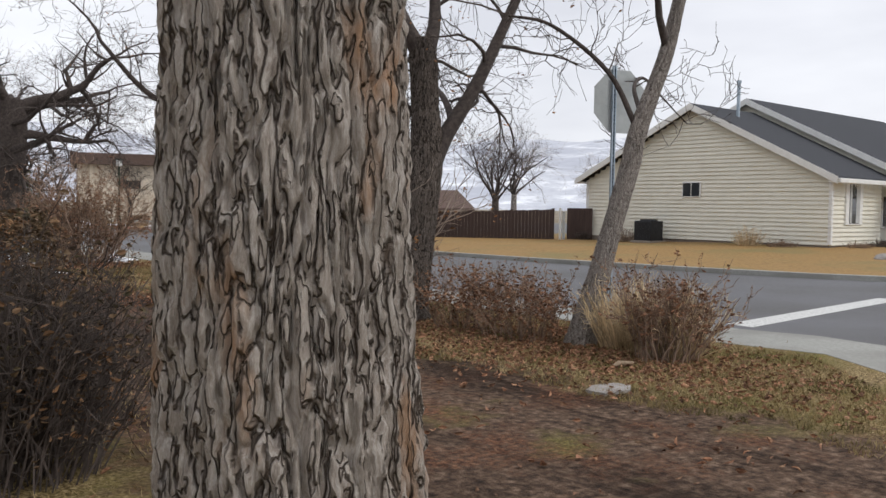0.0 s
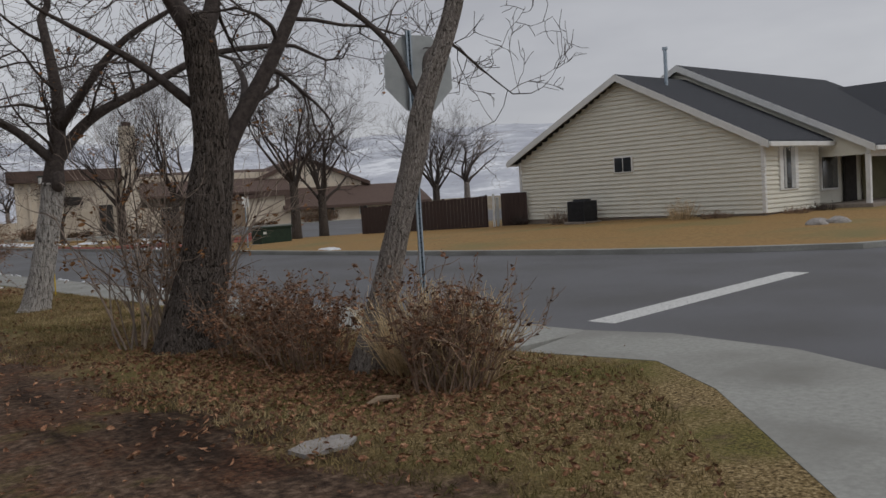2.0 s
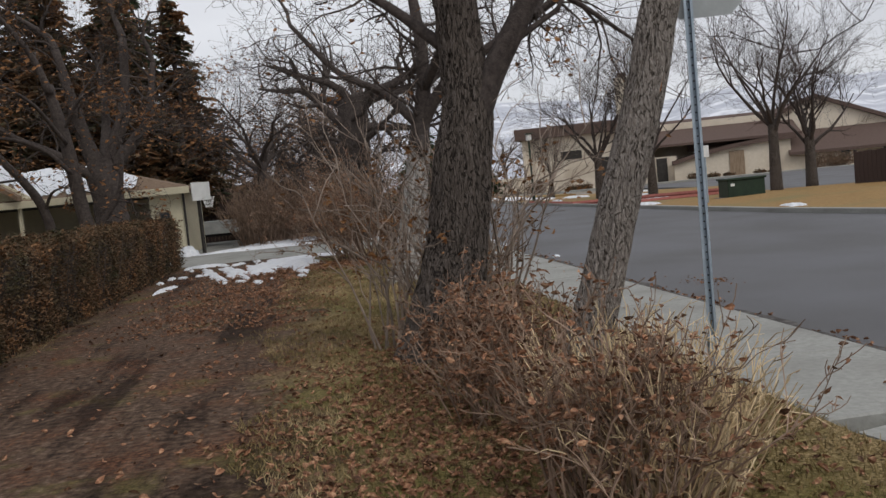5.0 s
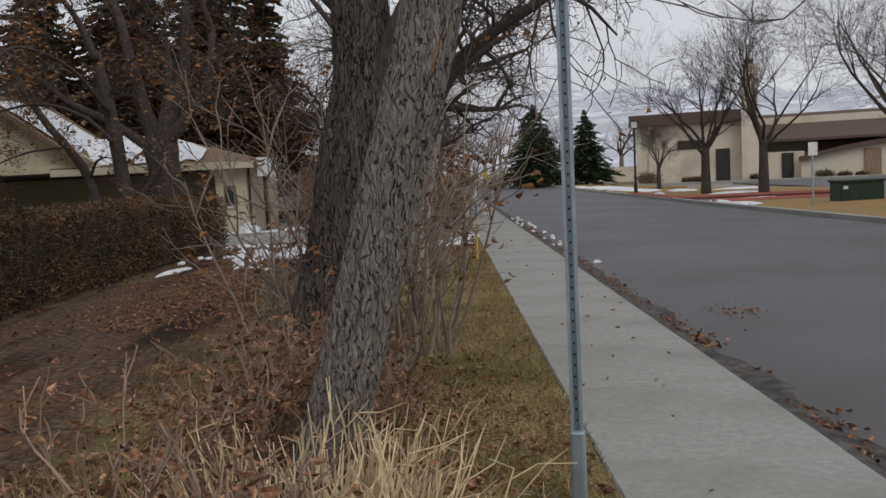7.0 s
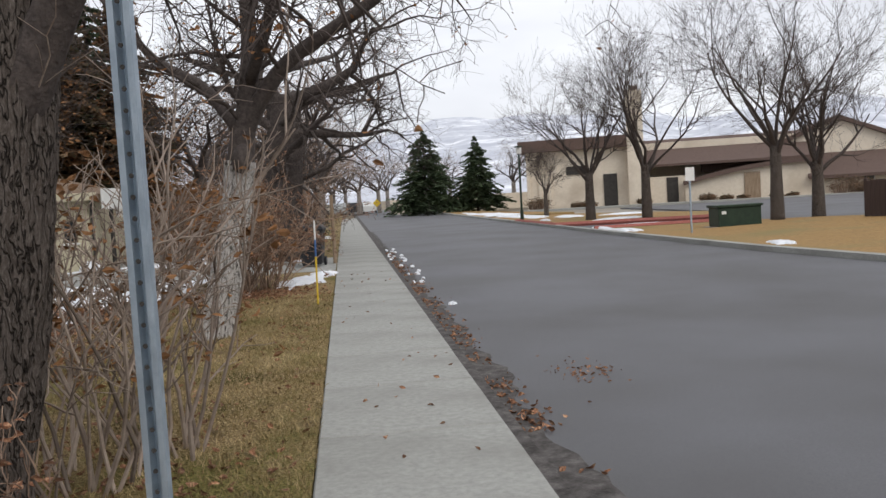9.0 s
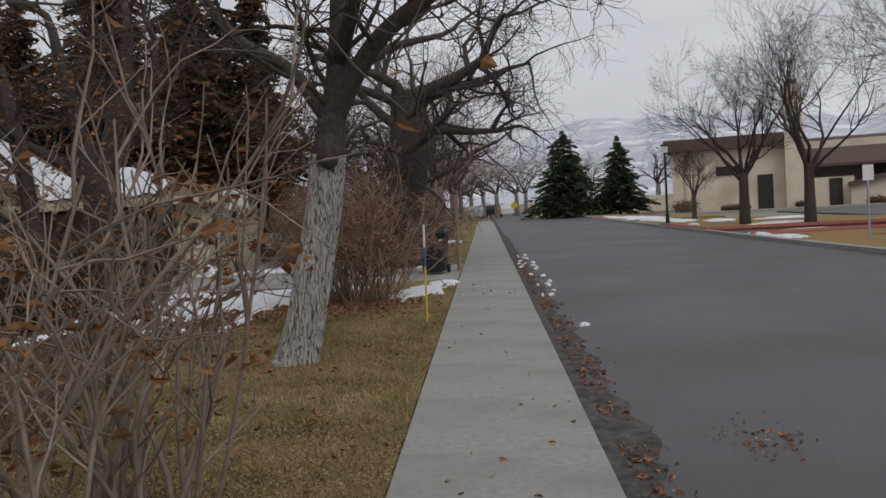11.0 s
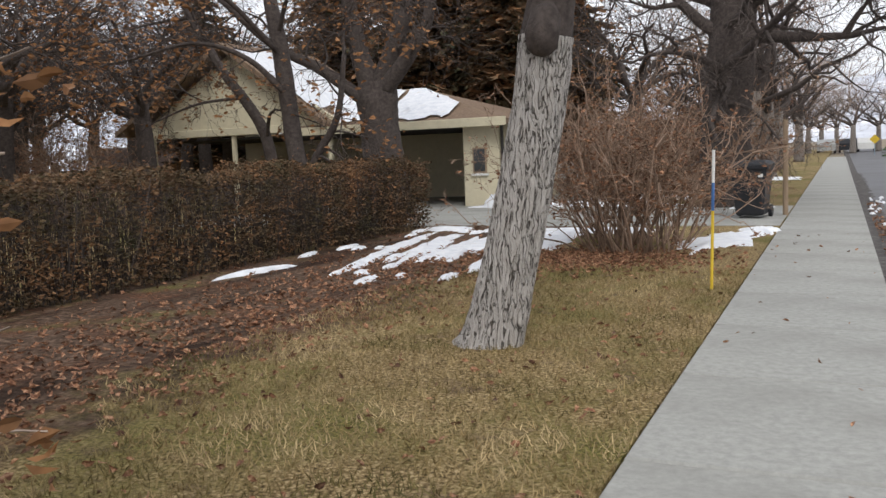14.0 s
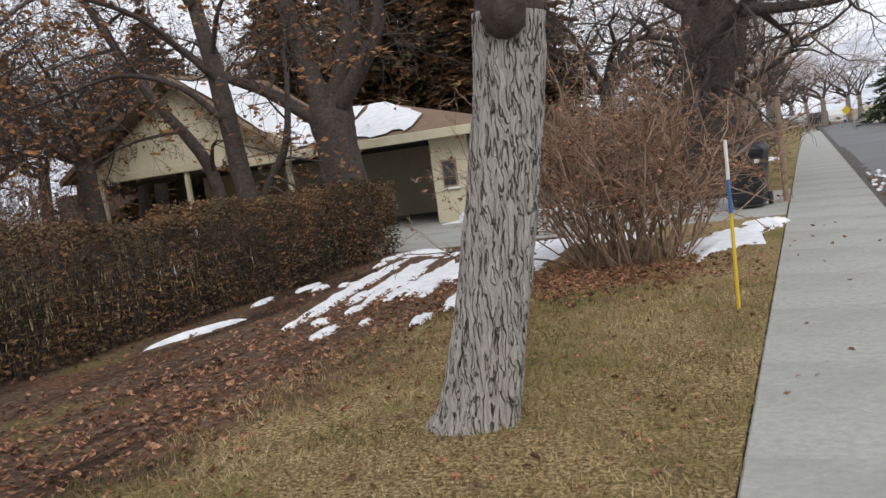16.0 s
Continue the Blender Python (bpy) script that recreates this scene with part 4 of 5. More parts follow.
# ---------- meeting house beyond the car park ----------
def church():
    root = thing("church", "beige stucco church with brown roofs and tall chimney", "church")
    o = np.array([24.0, 76.0])
    d = np.array([1.0, -0.35]) / math.hypot(1, 0.35)
    ang = math.degrees(math.atan2(d[1], d[0]))
    B = pose(o[0], o[1], 0, 0, 0, ang)

    def bx(name, m, *b, par=None):
        q = boxpart(name, m, par or root, *b)
        if par is None:
            q.matrix_basis = B
        return q

    def pr(name, m, loop, shift):
        s = Shape()
        s.prism(loop, shift)
        q = s.done(name, m, root)
        q.matrix_basis = B
    bx("wall", M_STUCCO, 0.3, 0.6, -0.3, 9.2, 12, 4.7)
    bx("roof", M_BROWNROOF, -0.2, -0.2, 4.6, 9.4, 12.4, 5.55)
    for x in (0.35, 1.3, 2.1):
        bx("pilaster", M_STUCCO, x, 0.4, -0.2, x + 0.25, 0.65, 4.6)
    bx("chimney", M_STUCCO, 8.6, -0.3, -0.2, 9.9, 1.3, 9.0)
    bx("chimney", M_BROWNROOF, 8.9, 0.1, 8.9, 9.6, 0.9, 9.4)
    q = bx("door", M_DARK, 6.6, 0.5, -0.1, 7.7, 0.65, 2.5)
    q = bx("window", M_DARK, 3.6, 0.5, 2.6, 5.4, 0.64, 3.3)
    # long roof between
    pr("roof", M_BROWNROOF, [(9.4, 0.8, 3.0), (9.4, 8, 5.3), (9.4, 8, 5.0), (9.4, 0.8, 2.8)], (14, 0, 0))
    bx("wall", M_STUCCO, 9.4, 5, -0.2, 22, 12, 4.9)
    bx("wall", M_STUCCO, 9.9, 1.2, -0.3, 13.3, 6, 2.0)
    bx("door", M_DARK, 11.6, 1.1, -0.1, 12.5, 1.25, 1.9)
    # curved-eave front hall
    loop = [(13, 0.5, -0.3), (22.4, 0.5, -0.3), (22.4, 0.5, 2.5)]
    loop += [(22.4 - 9.4 * f, 0.5, 2.5 - 1.3 * f * f) for f in (0.2, 0.4, 0.6, 0.8, 1.0)]
    pr("wall", M_STUCCO, loop, (0, 6, 0))
    for i in range(6):
        f, g = i / 6, (i + 1) / 6
        z0, z1 = 2.5 - 1.3 * f * f, 2.5 - 1.3 * g * g
        pr("roof", M_BROWNROOF, [(22.8 - 9.9 * f, 0.1, z0), (22.8 - 9.9 * g, 0.1, z1), (22.8 - 9.9 * g, 0.1, z1 + 0.35), (22.8 - 9.9 * f, 0.1, z0 + 0.35)], (0, 6.5, 0))
    bx("stone_panel", M_WOOD, 17.5, 0.4, -0.2, 18.7, 0.52, 1.95)
    for i in range(5):
        bx("roof_slope", M_BROWNROOF, 14.5 + i * 0.0, 3 + i * 1.0, 2.2 + i * 0.55, 22.8, 4 + i * 1.0, 2.75 + i * 0.55)
    # big gable hall and its low front range
    pr("wall", M_STUCCO, [(20, 4.5, -0.2), (31, 4.5, -0.2), (31, 4.5, 3.6), (25.3, 4.5, 5.9), (20, 4.5, 3.8)], (0, 14, 0))
    for a, b in (((25.3, 6.15), (19.2, 3.7)), ((25.3, 6.15), (31.8, 3.5))):
        pr("roof", M_BROWNROOF, [(a[0], 4.1, a[1]), (b[0], 4.1, b[1]), (b[0], 4.1, b[1] - 0.35), (a[0], 4.1, a[1] - 0.35)], (0, 15, 0))
    bx("wall", M_STUCCO, 22.4, 0.6, -0.3, 36, 4.4, 1.5)
    pr("roof", M_BROWNROOF, [(22.2, 0.0, 1.35), (22.2, 4.6, 3.2), (22.2, 4.6, 2.9), (22.2, 0.0, 1.1)], (14.4, 0, 0))
    for x in (26.2, 29.4):
        q = bx("window", M_TRIM, x, 0.5, 0.35, x + 0.8, 0.62, 1.2)
        boxpart("pane", M_GLASS, q, x + 0.06, 0.47, 0.4, x + 0.74, 0.52, 1.15)


church()
s = Shape()
s.slab([(22, 75), (60, 61.5), (60, 59.5), (22, 73)], -0.28, -0.05)
tagged(s.done("pavement", M_WALK), "pale concrete path along the church front", "pavement", kind="structure")
for i, (f, r, h) in enumerate(((1.2, 0.9, 1.2), (4.4, 0.7, 0.6), (5.3, 0.6, 0.6), (9.6, 0.6, 0.6), (14.4, 0.7, 0.7), (15.8, 0.5, 0.5), (17.0, 0.5, 0.4), (19.4, 0.5, 0.4), (20.6, 0.5, 0.4), (24.5, 1.3, 1.5), (25.6, 1.0, 1.3))):
    x, y = 24 + f * 0.944 - 0.35 * 0.3, 76 - f * 0.33 - 0.9
    o = shrub("shrub", "dark trimmed shrub against the church wall", x, y, r, r, h, 160, 50 + i, M_TWIGR if i != 2 else M_TWIG, leaf_mat=M_HEDGE, leaves=0.8, leaf_size=0.16, thick=0.014, lean=0.7, group="church shrubs")
    o.location.z = -0.15

# ---------- street trees ----------
rt = np.random.default_rng(1)
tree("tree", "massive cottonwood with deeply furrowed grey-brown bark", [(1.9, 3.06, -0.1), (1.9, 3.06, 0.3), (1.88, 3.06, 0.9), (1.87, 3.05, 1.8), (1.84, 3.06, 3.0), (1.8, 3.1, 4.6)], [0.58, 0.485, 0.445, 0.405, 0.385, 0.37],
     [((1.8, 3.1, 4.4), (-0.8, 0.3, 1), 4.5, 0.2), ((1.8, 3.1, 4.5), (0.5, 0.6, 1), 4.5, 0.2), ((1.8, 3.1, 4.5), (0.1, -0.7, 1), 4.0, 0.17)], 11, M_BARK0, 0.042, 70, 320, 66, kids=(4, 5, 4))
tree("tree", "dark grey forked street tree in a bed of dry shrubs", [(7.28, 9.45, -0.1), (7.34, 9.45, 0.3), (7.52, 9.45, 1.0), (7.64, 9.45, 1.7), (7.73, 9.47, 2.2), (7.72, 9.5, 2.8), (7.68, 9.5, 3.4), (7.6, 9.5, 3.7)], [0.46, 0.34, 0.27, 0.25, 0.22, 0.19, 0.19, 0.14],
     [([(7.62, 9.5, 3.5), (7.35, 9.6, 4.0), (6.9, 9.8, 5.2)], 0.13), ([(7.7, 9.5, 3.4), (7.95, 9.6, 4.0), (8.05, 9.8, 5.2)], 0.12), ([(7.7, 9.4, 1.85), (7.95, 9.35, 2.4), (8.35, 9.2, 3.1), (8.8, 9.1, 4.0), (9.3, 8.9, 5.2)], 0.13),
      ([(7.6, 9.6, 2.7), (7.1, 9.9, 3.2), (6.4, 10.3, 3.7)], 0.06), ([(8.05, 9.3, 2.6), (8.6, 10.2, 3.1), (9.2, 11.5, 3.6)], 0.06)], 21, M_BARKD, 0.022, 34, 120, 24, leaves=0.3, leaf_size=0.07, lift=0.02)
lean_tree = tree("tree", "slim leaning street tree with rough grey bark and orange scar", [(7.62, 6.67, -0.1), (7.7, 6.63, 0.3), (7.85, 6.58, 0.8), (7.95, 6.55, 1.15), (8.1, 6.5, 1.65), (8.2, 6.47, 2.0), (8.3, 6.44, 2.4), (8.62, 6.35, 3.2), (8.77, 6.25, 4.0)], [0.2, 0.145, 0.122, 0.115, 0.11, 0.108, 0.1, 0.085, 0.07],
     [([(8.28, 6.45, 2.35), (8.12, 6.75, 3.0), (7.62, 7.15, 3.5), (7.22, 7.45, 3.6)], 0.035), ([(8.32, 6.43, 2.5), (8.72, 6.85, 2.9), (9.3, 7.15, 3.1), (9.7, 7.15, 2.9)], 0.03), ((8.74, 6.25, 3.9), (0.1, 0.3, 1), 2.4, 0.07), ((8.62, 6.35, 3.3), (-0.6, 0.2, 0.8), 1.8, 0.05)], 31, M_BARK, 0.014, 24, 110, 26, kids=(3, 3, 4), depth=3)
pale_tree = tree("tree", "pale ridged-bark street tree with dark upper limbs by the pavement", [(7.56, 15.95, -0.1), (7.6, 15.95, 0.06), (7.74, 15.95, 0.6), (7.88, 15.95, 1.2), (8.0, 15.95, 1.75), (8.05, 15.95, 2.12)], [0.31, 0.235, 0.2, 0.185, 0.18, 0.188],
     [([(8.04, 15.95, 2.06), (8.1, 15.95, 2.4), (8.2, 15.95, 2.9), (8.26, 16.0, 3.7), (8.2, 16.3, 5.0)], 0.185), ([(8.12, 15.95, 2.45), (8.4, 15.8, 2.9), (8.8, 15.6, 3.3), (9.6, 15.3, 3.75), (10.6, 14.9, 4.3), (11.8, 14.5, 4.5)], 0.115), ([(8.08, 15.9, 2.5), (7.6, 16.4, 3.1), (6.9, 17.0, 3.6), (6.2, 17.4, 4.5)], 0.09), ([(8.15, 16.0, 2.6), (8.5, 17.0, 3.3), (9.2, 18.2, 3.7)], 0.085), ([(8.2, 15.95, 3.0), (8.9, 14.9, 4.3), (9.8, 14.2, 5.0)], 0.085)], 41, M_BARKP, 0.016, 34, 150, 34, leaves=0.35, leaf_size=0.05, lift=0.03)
knot = Shape()
knot.tube([(8.06, 15.83, 1.98), (8.07, 15.79, 2.03), (8.08, 15.76, 2.12), (8.1, 15.79, 2.24), (8.11, 15.84, 2.3)], [0.04, 0.1, 0.115, 0.1, 0.05], 14)
knot_ob = knot.done("burl", M_LIMB, pale_tree, True, "dark knotted burl")
knot_ob.matrix_parent_inverse = Matrix.Translation((-7.56, -15.95, 0))
tree("tree", "old thick-trunked tree with pruned limbs over the pavement", [(7.6, 30, -0.1), (7.6, 30, 1.5), (7.7, 30, 3.0), (7.8, 30, 4.6)], [0.62, 0.5, 0.5, 0.45],
     fork_limbs(rt, 7.75, 30, 4.4, 5, 3.4, 0.2, 0.8) + [((7.7, 29.8, 3.4), (1, -0.4, 0.15), 3.0, 0.17), ((7.7, 29.6, 3.0), (0.9, -0.7, 0.3), 2.6, 0.14), ((7.6, 29.8, 3.6), (-0.9, -0.4, 0.5), 3, 0.15), ((7.7, 29.6, 2.6), (0.4, -1, 0.4), 2.6, 0.12), ((7.7, 29.6, 3.8), (0.9, -0.8, 0.2), 2.8, 0.09), ((7.6, 29.6, 2.9), (-0.5, -1, 0.3), 2.4, 0.09), ((7.8, 29.7, 4.2), (1, -0.1, 0.4), 3.2, 0.1), ((7.6, 29.6, 2.2), (0.7, -0.9, 0.3), 1.8, 0.06)], 51, M_LIMB, 0.03, 40, 70, 22, kids=(6, 6, 6), lift=-0.02, spread=1.0)
first = None
for i, (x, y) in enumerate(((7.5, 37), (7.4, 45), (7.2, 56), (7.5, 70))):
    if first:
        copy_thing(first, pose(x, y, 0, 0, 0, i * 97))
        continue
    first = tree("tree", "bare street tree with dense brown crown along the pavement", [(x, y, -0.1), (x, y, 1.5), (x + 0.1, y, 2.8)], [0.35, 0.25, 0.22],
         fork_limbs(rt, x + 0.1, y, 2.8, 6, 3.6, 0.14, 0.9), 60 + i, M_BARK, 0, kids=(5, 6, 5), twig_mat=M_TWIGR, group="row of street trees")
# yard trees beyond the hedge
tree("tree", "dark leaning yard tree with drooping seed-hung branches", [(1.05, 23.6, -0.1), (0.94, 23.6, 1.0), (0.81, 23.6, 1.8), (0.66, 23.6, 3.2), (0.4, 23.6, 4.7)], [0.2, 0.17, 0.16, 0.15, 0.12],
     [([(0.72, 23.5, 2.6), (0.2, 23.2, 3.2), (-0.6, 22.8, 3.5), (-1.6, 22.4, 3.3)], 0.06), ([(0.45, 23.5, 4.5), (0.2, 23.2, 5.4), (-0.3, 22.8, 6.3)], 0.1), ([(1.0, 23.6, 0.7), (1.25, 23.65, 1.4), (1.7, 23.7, 2.1), (1.85, 23.8, 3.2)], 0.1), ([(0.7, 23.4, 3.3), (0.3, 22.4, 4.2), (-0.2, 21.2, 4.5), (-0.5, 20.4, 4.0)], 0.05), ([(0.6, 23.6, 3.6), (1.2, 23.2, 4.3), (2.0, 22.8, 4.6)], 0.05)], 71, M_LIMB, 0.012, 20, 48, 16, lift=-0.1, leaves=0.8, leaf_size=0.12, kids=(5, 6, 6))
tree("tree", "thin crooked yard tree before the gable", [(0.1, 24.2, -0.1), (-0.05, 24.2, 1.0), (-0.25, 24.2, 1.9), (-0.55, 24.1, 2.5), (-1.05, 24.0, 3.2), (-1.6, 23.9, 4.2), (-2.1, 23.8, 5.2)], [0.15, 0.12, 0.11, 0.1, 0.085, 0.075, 0.06],
     [([(-0.2, 24.2, 1.8), (0.1, 23.9, 2.2), (0.45, 23.6, 2.3)], 0.045), ([(-0.6, 24.1, 2.6), (-1.3, 23.6, 2.5), (-2.0, 23.2, 2.2)], 0.035), ((-2.1, 23.8, 5.1), (-0.4, 0, 1), 2.0, 0.06), ((-1.2, 24.0, 3.5), (0.3, -0.5, 0.6), 1.6, 0.04), ((-1.6, 23.9, 4.2), (-0.8, -0.2, 0.2), 1.8, 0.04)], 74, M_LIMB, 0.008, 16, 32, 12, lift=-0.1, leaves=0.8, leaf_size=0.12, kids=(5, 6, 6))
tree("tree", "broad dark yard tree before the carport", [(0.75, 27.4, -0.1), (0.66, 27.35, 1.1), (0.6, 27.3, 2.0), (0.57, 27.3, 2.6), (0.6, 27.3, 3.0)], [0.56, 0.46, 0.42, 0.46, 0.4],
     [([(0.5, 27.3, 2.7), (0.2, 27.3, 3.6), (0.0, 27.3, 4.6), (-0.3, 27.3, 6.2)], 0.27), ([(0.65, 27.3, 2.8), (1.0, 27.3, 3.6), (1.35, 27.3, 4.6), (1.5, 27.4, 6.4)], 0.26), ([(0.8, 27.2, 2.8), (1.5, 27.1, 3.5), (2.02, 27.0, 4.2), (2.3, 26.9, 5.6)], 0.2), ([(0.45, 27.2, 2.5), (-0.5, 26.8, 3.3), (-1.5, 26.4, 3.9), (-2.6, 26.0, 5.0)], 0.15), ([(0.6, 27.4, 3.0), (0.6, 28.2, 4.2), (0.5, 28.8, 5.6)], 0.18)], 72, M_LIMB, 0.025, 26, 64, 18, kids=(6, 6, 6), lift=0.0, leaves=0.5, leaf_size=0.1)
made = []
for i, (x, y, h) in enumerate(((-2.5, 18.5, 3.0), (-6.5, 23, 3.2), (-1.5, 13.5, 2.8), (-5.0, 14.5, 3.0), (4.4, 36, 3.2), (-9, 18, 3), (-12, 26, 3), (-8, 33, 3), (-14, 38, 3), (0.5, 44, 3), (5.5, 47, 3), (-6, 46, 3), (-3.5, 9, 3), (-12, 33, 3), (-15, 31, 3), (-17, 25, 3), (-11, 20.5, 3), (-19, 33, 3), (-10, 40, 3), (-16, 18, 3), (-7, 28.2, 3), (-22, 27, 3), (-13, 29, 3), (-18, 37, 3), (-25, 34, 3), (-11.5, 36, 3), (-14, 22, 3), (-20, 21, 3), (-27, 28, 3), (-9, 25.5, 3))):
    if i > 1:
        copy_thing(made[i % 2], pose(x, y, 0, 0, 0, i * 71))
        continue
    made.append(tree("tree", "bare dark yard tree with tangled crown", [(x, y, -0.1), (x + 0.05, y, 1.4), (x - 0.1, y, h)], [0.32, 0.24, 0.2],
         fork_limbs(rt, x - 0.1, y, h, 8, 3.3, 0.1, 0.9), 80 + i, M_LIMB, 0, kids=(6, 6, 6), leaves=0.5, leaf_size=0.13, lift=0.0, group="yard trees"))
# trees across the street
for i, (x, y, h, ln, lb) in enumerate(((20.9, 45.5, 2.2, 3.6, "bare shade tree on the far verge"), (23.0, 43.6, 2.4, 4.6, "large bare shade tree on the far verge"), (24.6, 34.6, 2.6, 4.2, "bare tree beside the green utility box"), (21.1, 55.5, 1.6, 1.9, "small bare ornamental tree"), (34.5, 36, 2.2, 3.4, "round-headed bare tree behind the fence"), (26.5, 35.2, 2.0, 3.4, "bare tree beside the green utility box"))):
    tree("tree", lb, [(x, y, -0.2), (x, y, h * 0.6), (x, y, h)], [0.26, 0.2, 0.19] if ln > 2 else [0.16, 0.11, 0.1],
         fork_limbs(rt, x, y, h, 9, ln, 0.085 if ln > 2 else 0.045, 1.3), 100 + i, M_BARKD, 0, kids=(5, 7, 6), lift=0.1, spread=0.75, crook=0.16, group="trees across the street")
# Distance haze on these crowns is only the paler grey_twig colour.
for i, (x, y) in enumerate(((60, 40), (75, 30), (52, 52), (15, 120), (8, 115), (24, 125), (2, 105), (33, 110), (11, 104), (5, 98), (19, 108), (28, 100), (70, 55), (-14, 44), (-20, 36), (-18, 28), (-24, 22), (-10, 50), (-3, 52), (-27, 40), (-22, 14), (4, 55), (-30, 30), (4, 84), (6.5, 92), (1, 78), (3, 95), (-2, 88), (7, 104), (9.5, 118), (13.5, 112))):
    if i:
        copy_thing(first, pose(x, y, 0, 0, 0, i * 83))
        continue
    first = tree("tree", "bare distant tree with haze painted as pale twigs", [(x, y, -0.2), (x, y, 1.5), (x, y, 2.6)], [0.35, 0.25, 0.22], fork_limbs(rt, x, y, 2.6, 6, 4.5, 0.14, 1.1), 120 + i, M_BARK, 0, kids=(4, 5, 5), lift=0.08, twig_mat=M_TWIGP, group="distant trees")
conifer("conifer", "dark green spruce at the road bend", 16.8, 85, 7.6, 3.4, 1, dens=17, whorls=32)
conifer("conifer", "dark green spruce at the road bend", 21.6, 85, 6.8, 2.5, 2, dens=17, whorls=32)
conifer("conifer", "dark green conifer behind the driveway", -0.8, 42.6, 11.5, 2.8, 3, z0=0, dens=17)
conifer("conifer", "broad browned juniper behind the gabled carport", -7.8, 39.8, 10.5, 2.7, 16, M_JUNIPER, 36, 0.12, 18, 0)
conifer("conifer", "dark juniper tree with browned foliage", -1.6, 40.4, 11.5, 3.5, 4, M_JUNIPER, 36, 0.12, 17, 0)
conifer("conifer", "dark juniper tree with browned foliage", 1.0, 40.4, 11.0, 2.1, 28, M_JUNIPER, 38, 0.12, 17, 0)
conifer("conifer", "dark juniper tree with browned foliage", -3.6, 38.7, 11.5, 2.6, 24, M_JUNIPER, 38, 0.2, 17, 0)
conifer("conifer", "dark juniper tree with browned foliage", -0.7, 38.6, 11.0, 2.0, 25, M_JUNIPER, 38, 0.2, 17, 0)
conifer("conifer", "dark juniper tree with browned foliage", -10.5, 43.5, 11.0, 3.4, 26, M_JUNIPER, 34, 0.1, 16, 0)
conifer("conifer", "dark juniper tree with browned foliage", -16.5, 42.5, 10.0, 3.6, 27, M_JUNIPER, 34, 0.1, 16, 0)
conifer("conifer", "dark juniper tree with browned foliage", -3.0, 45.0, 11.0, 3.2, 5, M_JUNIPER, 34, 0.08, 16, 0)
conifer("conifer", "dark juniper tree with browned foliage", -5.4, 41.5, 12.5, 3.4, 6, M_JUNIPER, 36, 0.15, 17, 0)

# ---------- shrubs ----------
thicket("shrub", "leafless rounded shrub with brown stems and withered tips over leaf litter", 7.55, 5.5, 0.55, 0.5, 0.98, 66, 1, M_TWIGR, 0.008, 0.28, leaf_size=0.05, leaf_mat=M_LEAF, kids=(3, 5), tip=0.3)
thicket("shrub", "leafless russet shrub round the tree foot", 7.45, 7.3, 0.75, 0.85, 0.85, 80, 2, M_TWIGR, 0.007, 0.4, leaf_size=0.055, leaf_mat=M_LEAF, kids=(3, 4), tip=0.35)
thicket("shrub", "leafless russet shrub round the tree foot", 7.5, 8.4, 0.6, 0.7, 0.85, 60, 3, M_TWIGR, 0.007, 0.4, leaf_size=0.055, leaf_mat=M_LEAF, kids=(3, 4), tip=0.35)
shrub("shrub", "clump of pale straw-coloured dry grass", 7.85, 6.15, 0.4, 0.4, 0.92, 300, 4, M_STRAW, thick=0.006, kids=2, lean=0.6, category="dry grass")
shrub("shrub", "clump of pale straw-coloured dry grass", 7.8, 5.6, 0.42, 0.38, 0.85, 260, 14, M_STRAW, thick=0.0065, kids=2, lean=0.7, category="dry grass")
scar = Shape()
scar.tube([(8.18, 6.41, 1.8), (8.21, 6.395, 1.9), (8.235, 6.39, 2.0), (8.25, 6.39, 2.06)], [0.006, 0.022, 0.02, 0.005], 8)
scar_ob = scar.done("bark_scar", mat("orange_heartwood", [(0.35, (0.3, 0.1, 0.03)), (0.65, (0.55, 0.23, 0.06))], 30, 5), lean_tree, True, "orange bare wood scar")
scar_ob.matrix_parent_inverse = Matrix.Translation((-7.62, -6.67, 0))
thicket("shrub", "tall thin suckering shrub with few brown leaves", 6.95, 10.0, 0.4, 0.4, 1.9, 12, 5, M_TWIGP, 0.013, 0.3, 0.22, 0.075)
thicket("shrub", "tall thin suckering shrub with few brown leaves", 7.6, 10.3, 0.6, 0.6, 2.6, 26, 6, M_TWIGP, 0.015, 0.3, 0.16, 0.075, kids=(3, 5))
thicket("shrub", "tall bare shrub with hanging curled brown leaves by the pavement", 8.05, 10.78, 0.45, 0.35, 2.4, 20, 17, M_TWIGP, 0.014, 0.18, 0.2, 0.075, kids=(3, 5))
thicket("shrub", "big leafless brown shrub with tangled arching twigs by the driveway", 7.35, 22.0, 1.2, 1.4, 2.45, 120, 8, M_TWIGR, 0.014, 0.5, leaf_size=0.06, leaf_mat=M_LEAF, order=3, kids=(4, 4, 4), crook=0.28, tip=0.16)
thicket("shrub", "big leafless brown shrub with tangled arching twigs by the driveway", 7.1, 32.5, 1.2, 1.6, 2.8, 80, 9, M_TWIGR, 0.016, 0.55, leaf_size=0.07, leaf_mat=M_LEAF, order=3, kids=(4, 4, 4), crook=0.28, tip=0.16)
shrub("shrub", "dark low evergreen shrub beside the cottonwood", 1.55, 5.6, 0.75, 0.8, 1.35, 520, 10, M_TWIG, leaf_mat=M_HEDGE, leaves=0.9, leaf_size=0.05, kids=7)
shrub("shrub", "dense bare brown shrub at the yard edge", 4.6, 33.5, 1.6, 1.4, 2.6, 300, 12, M_TWIGR, leaves=0.1, thick=0.014, kids=7)


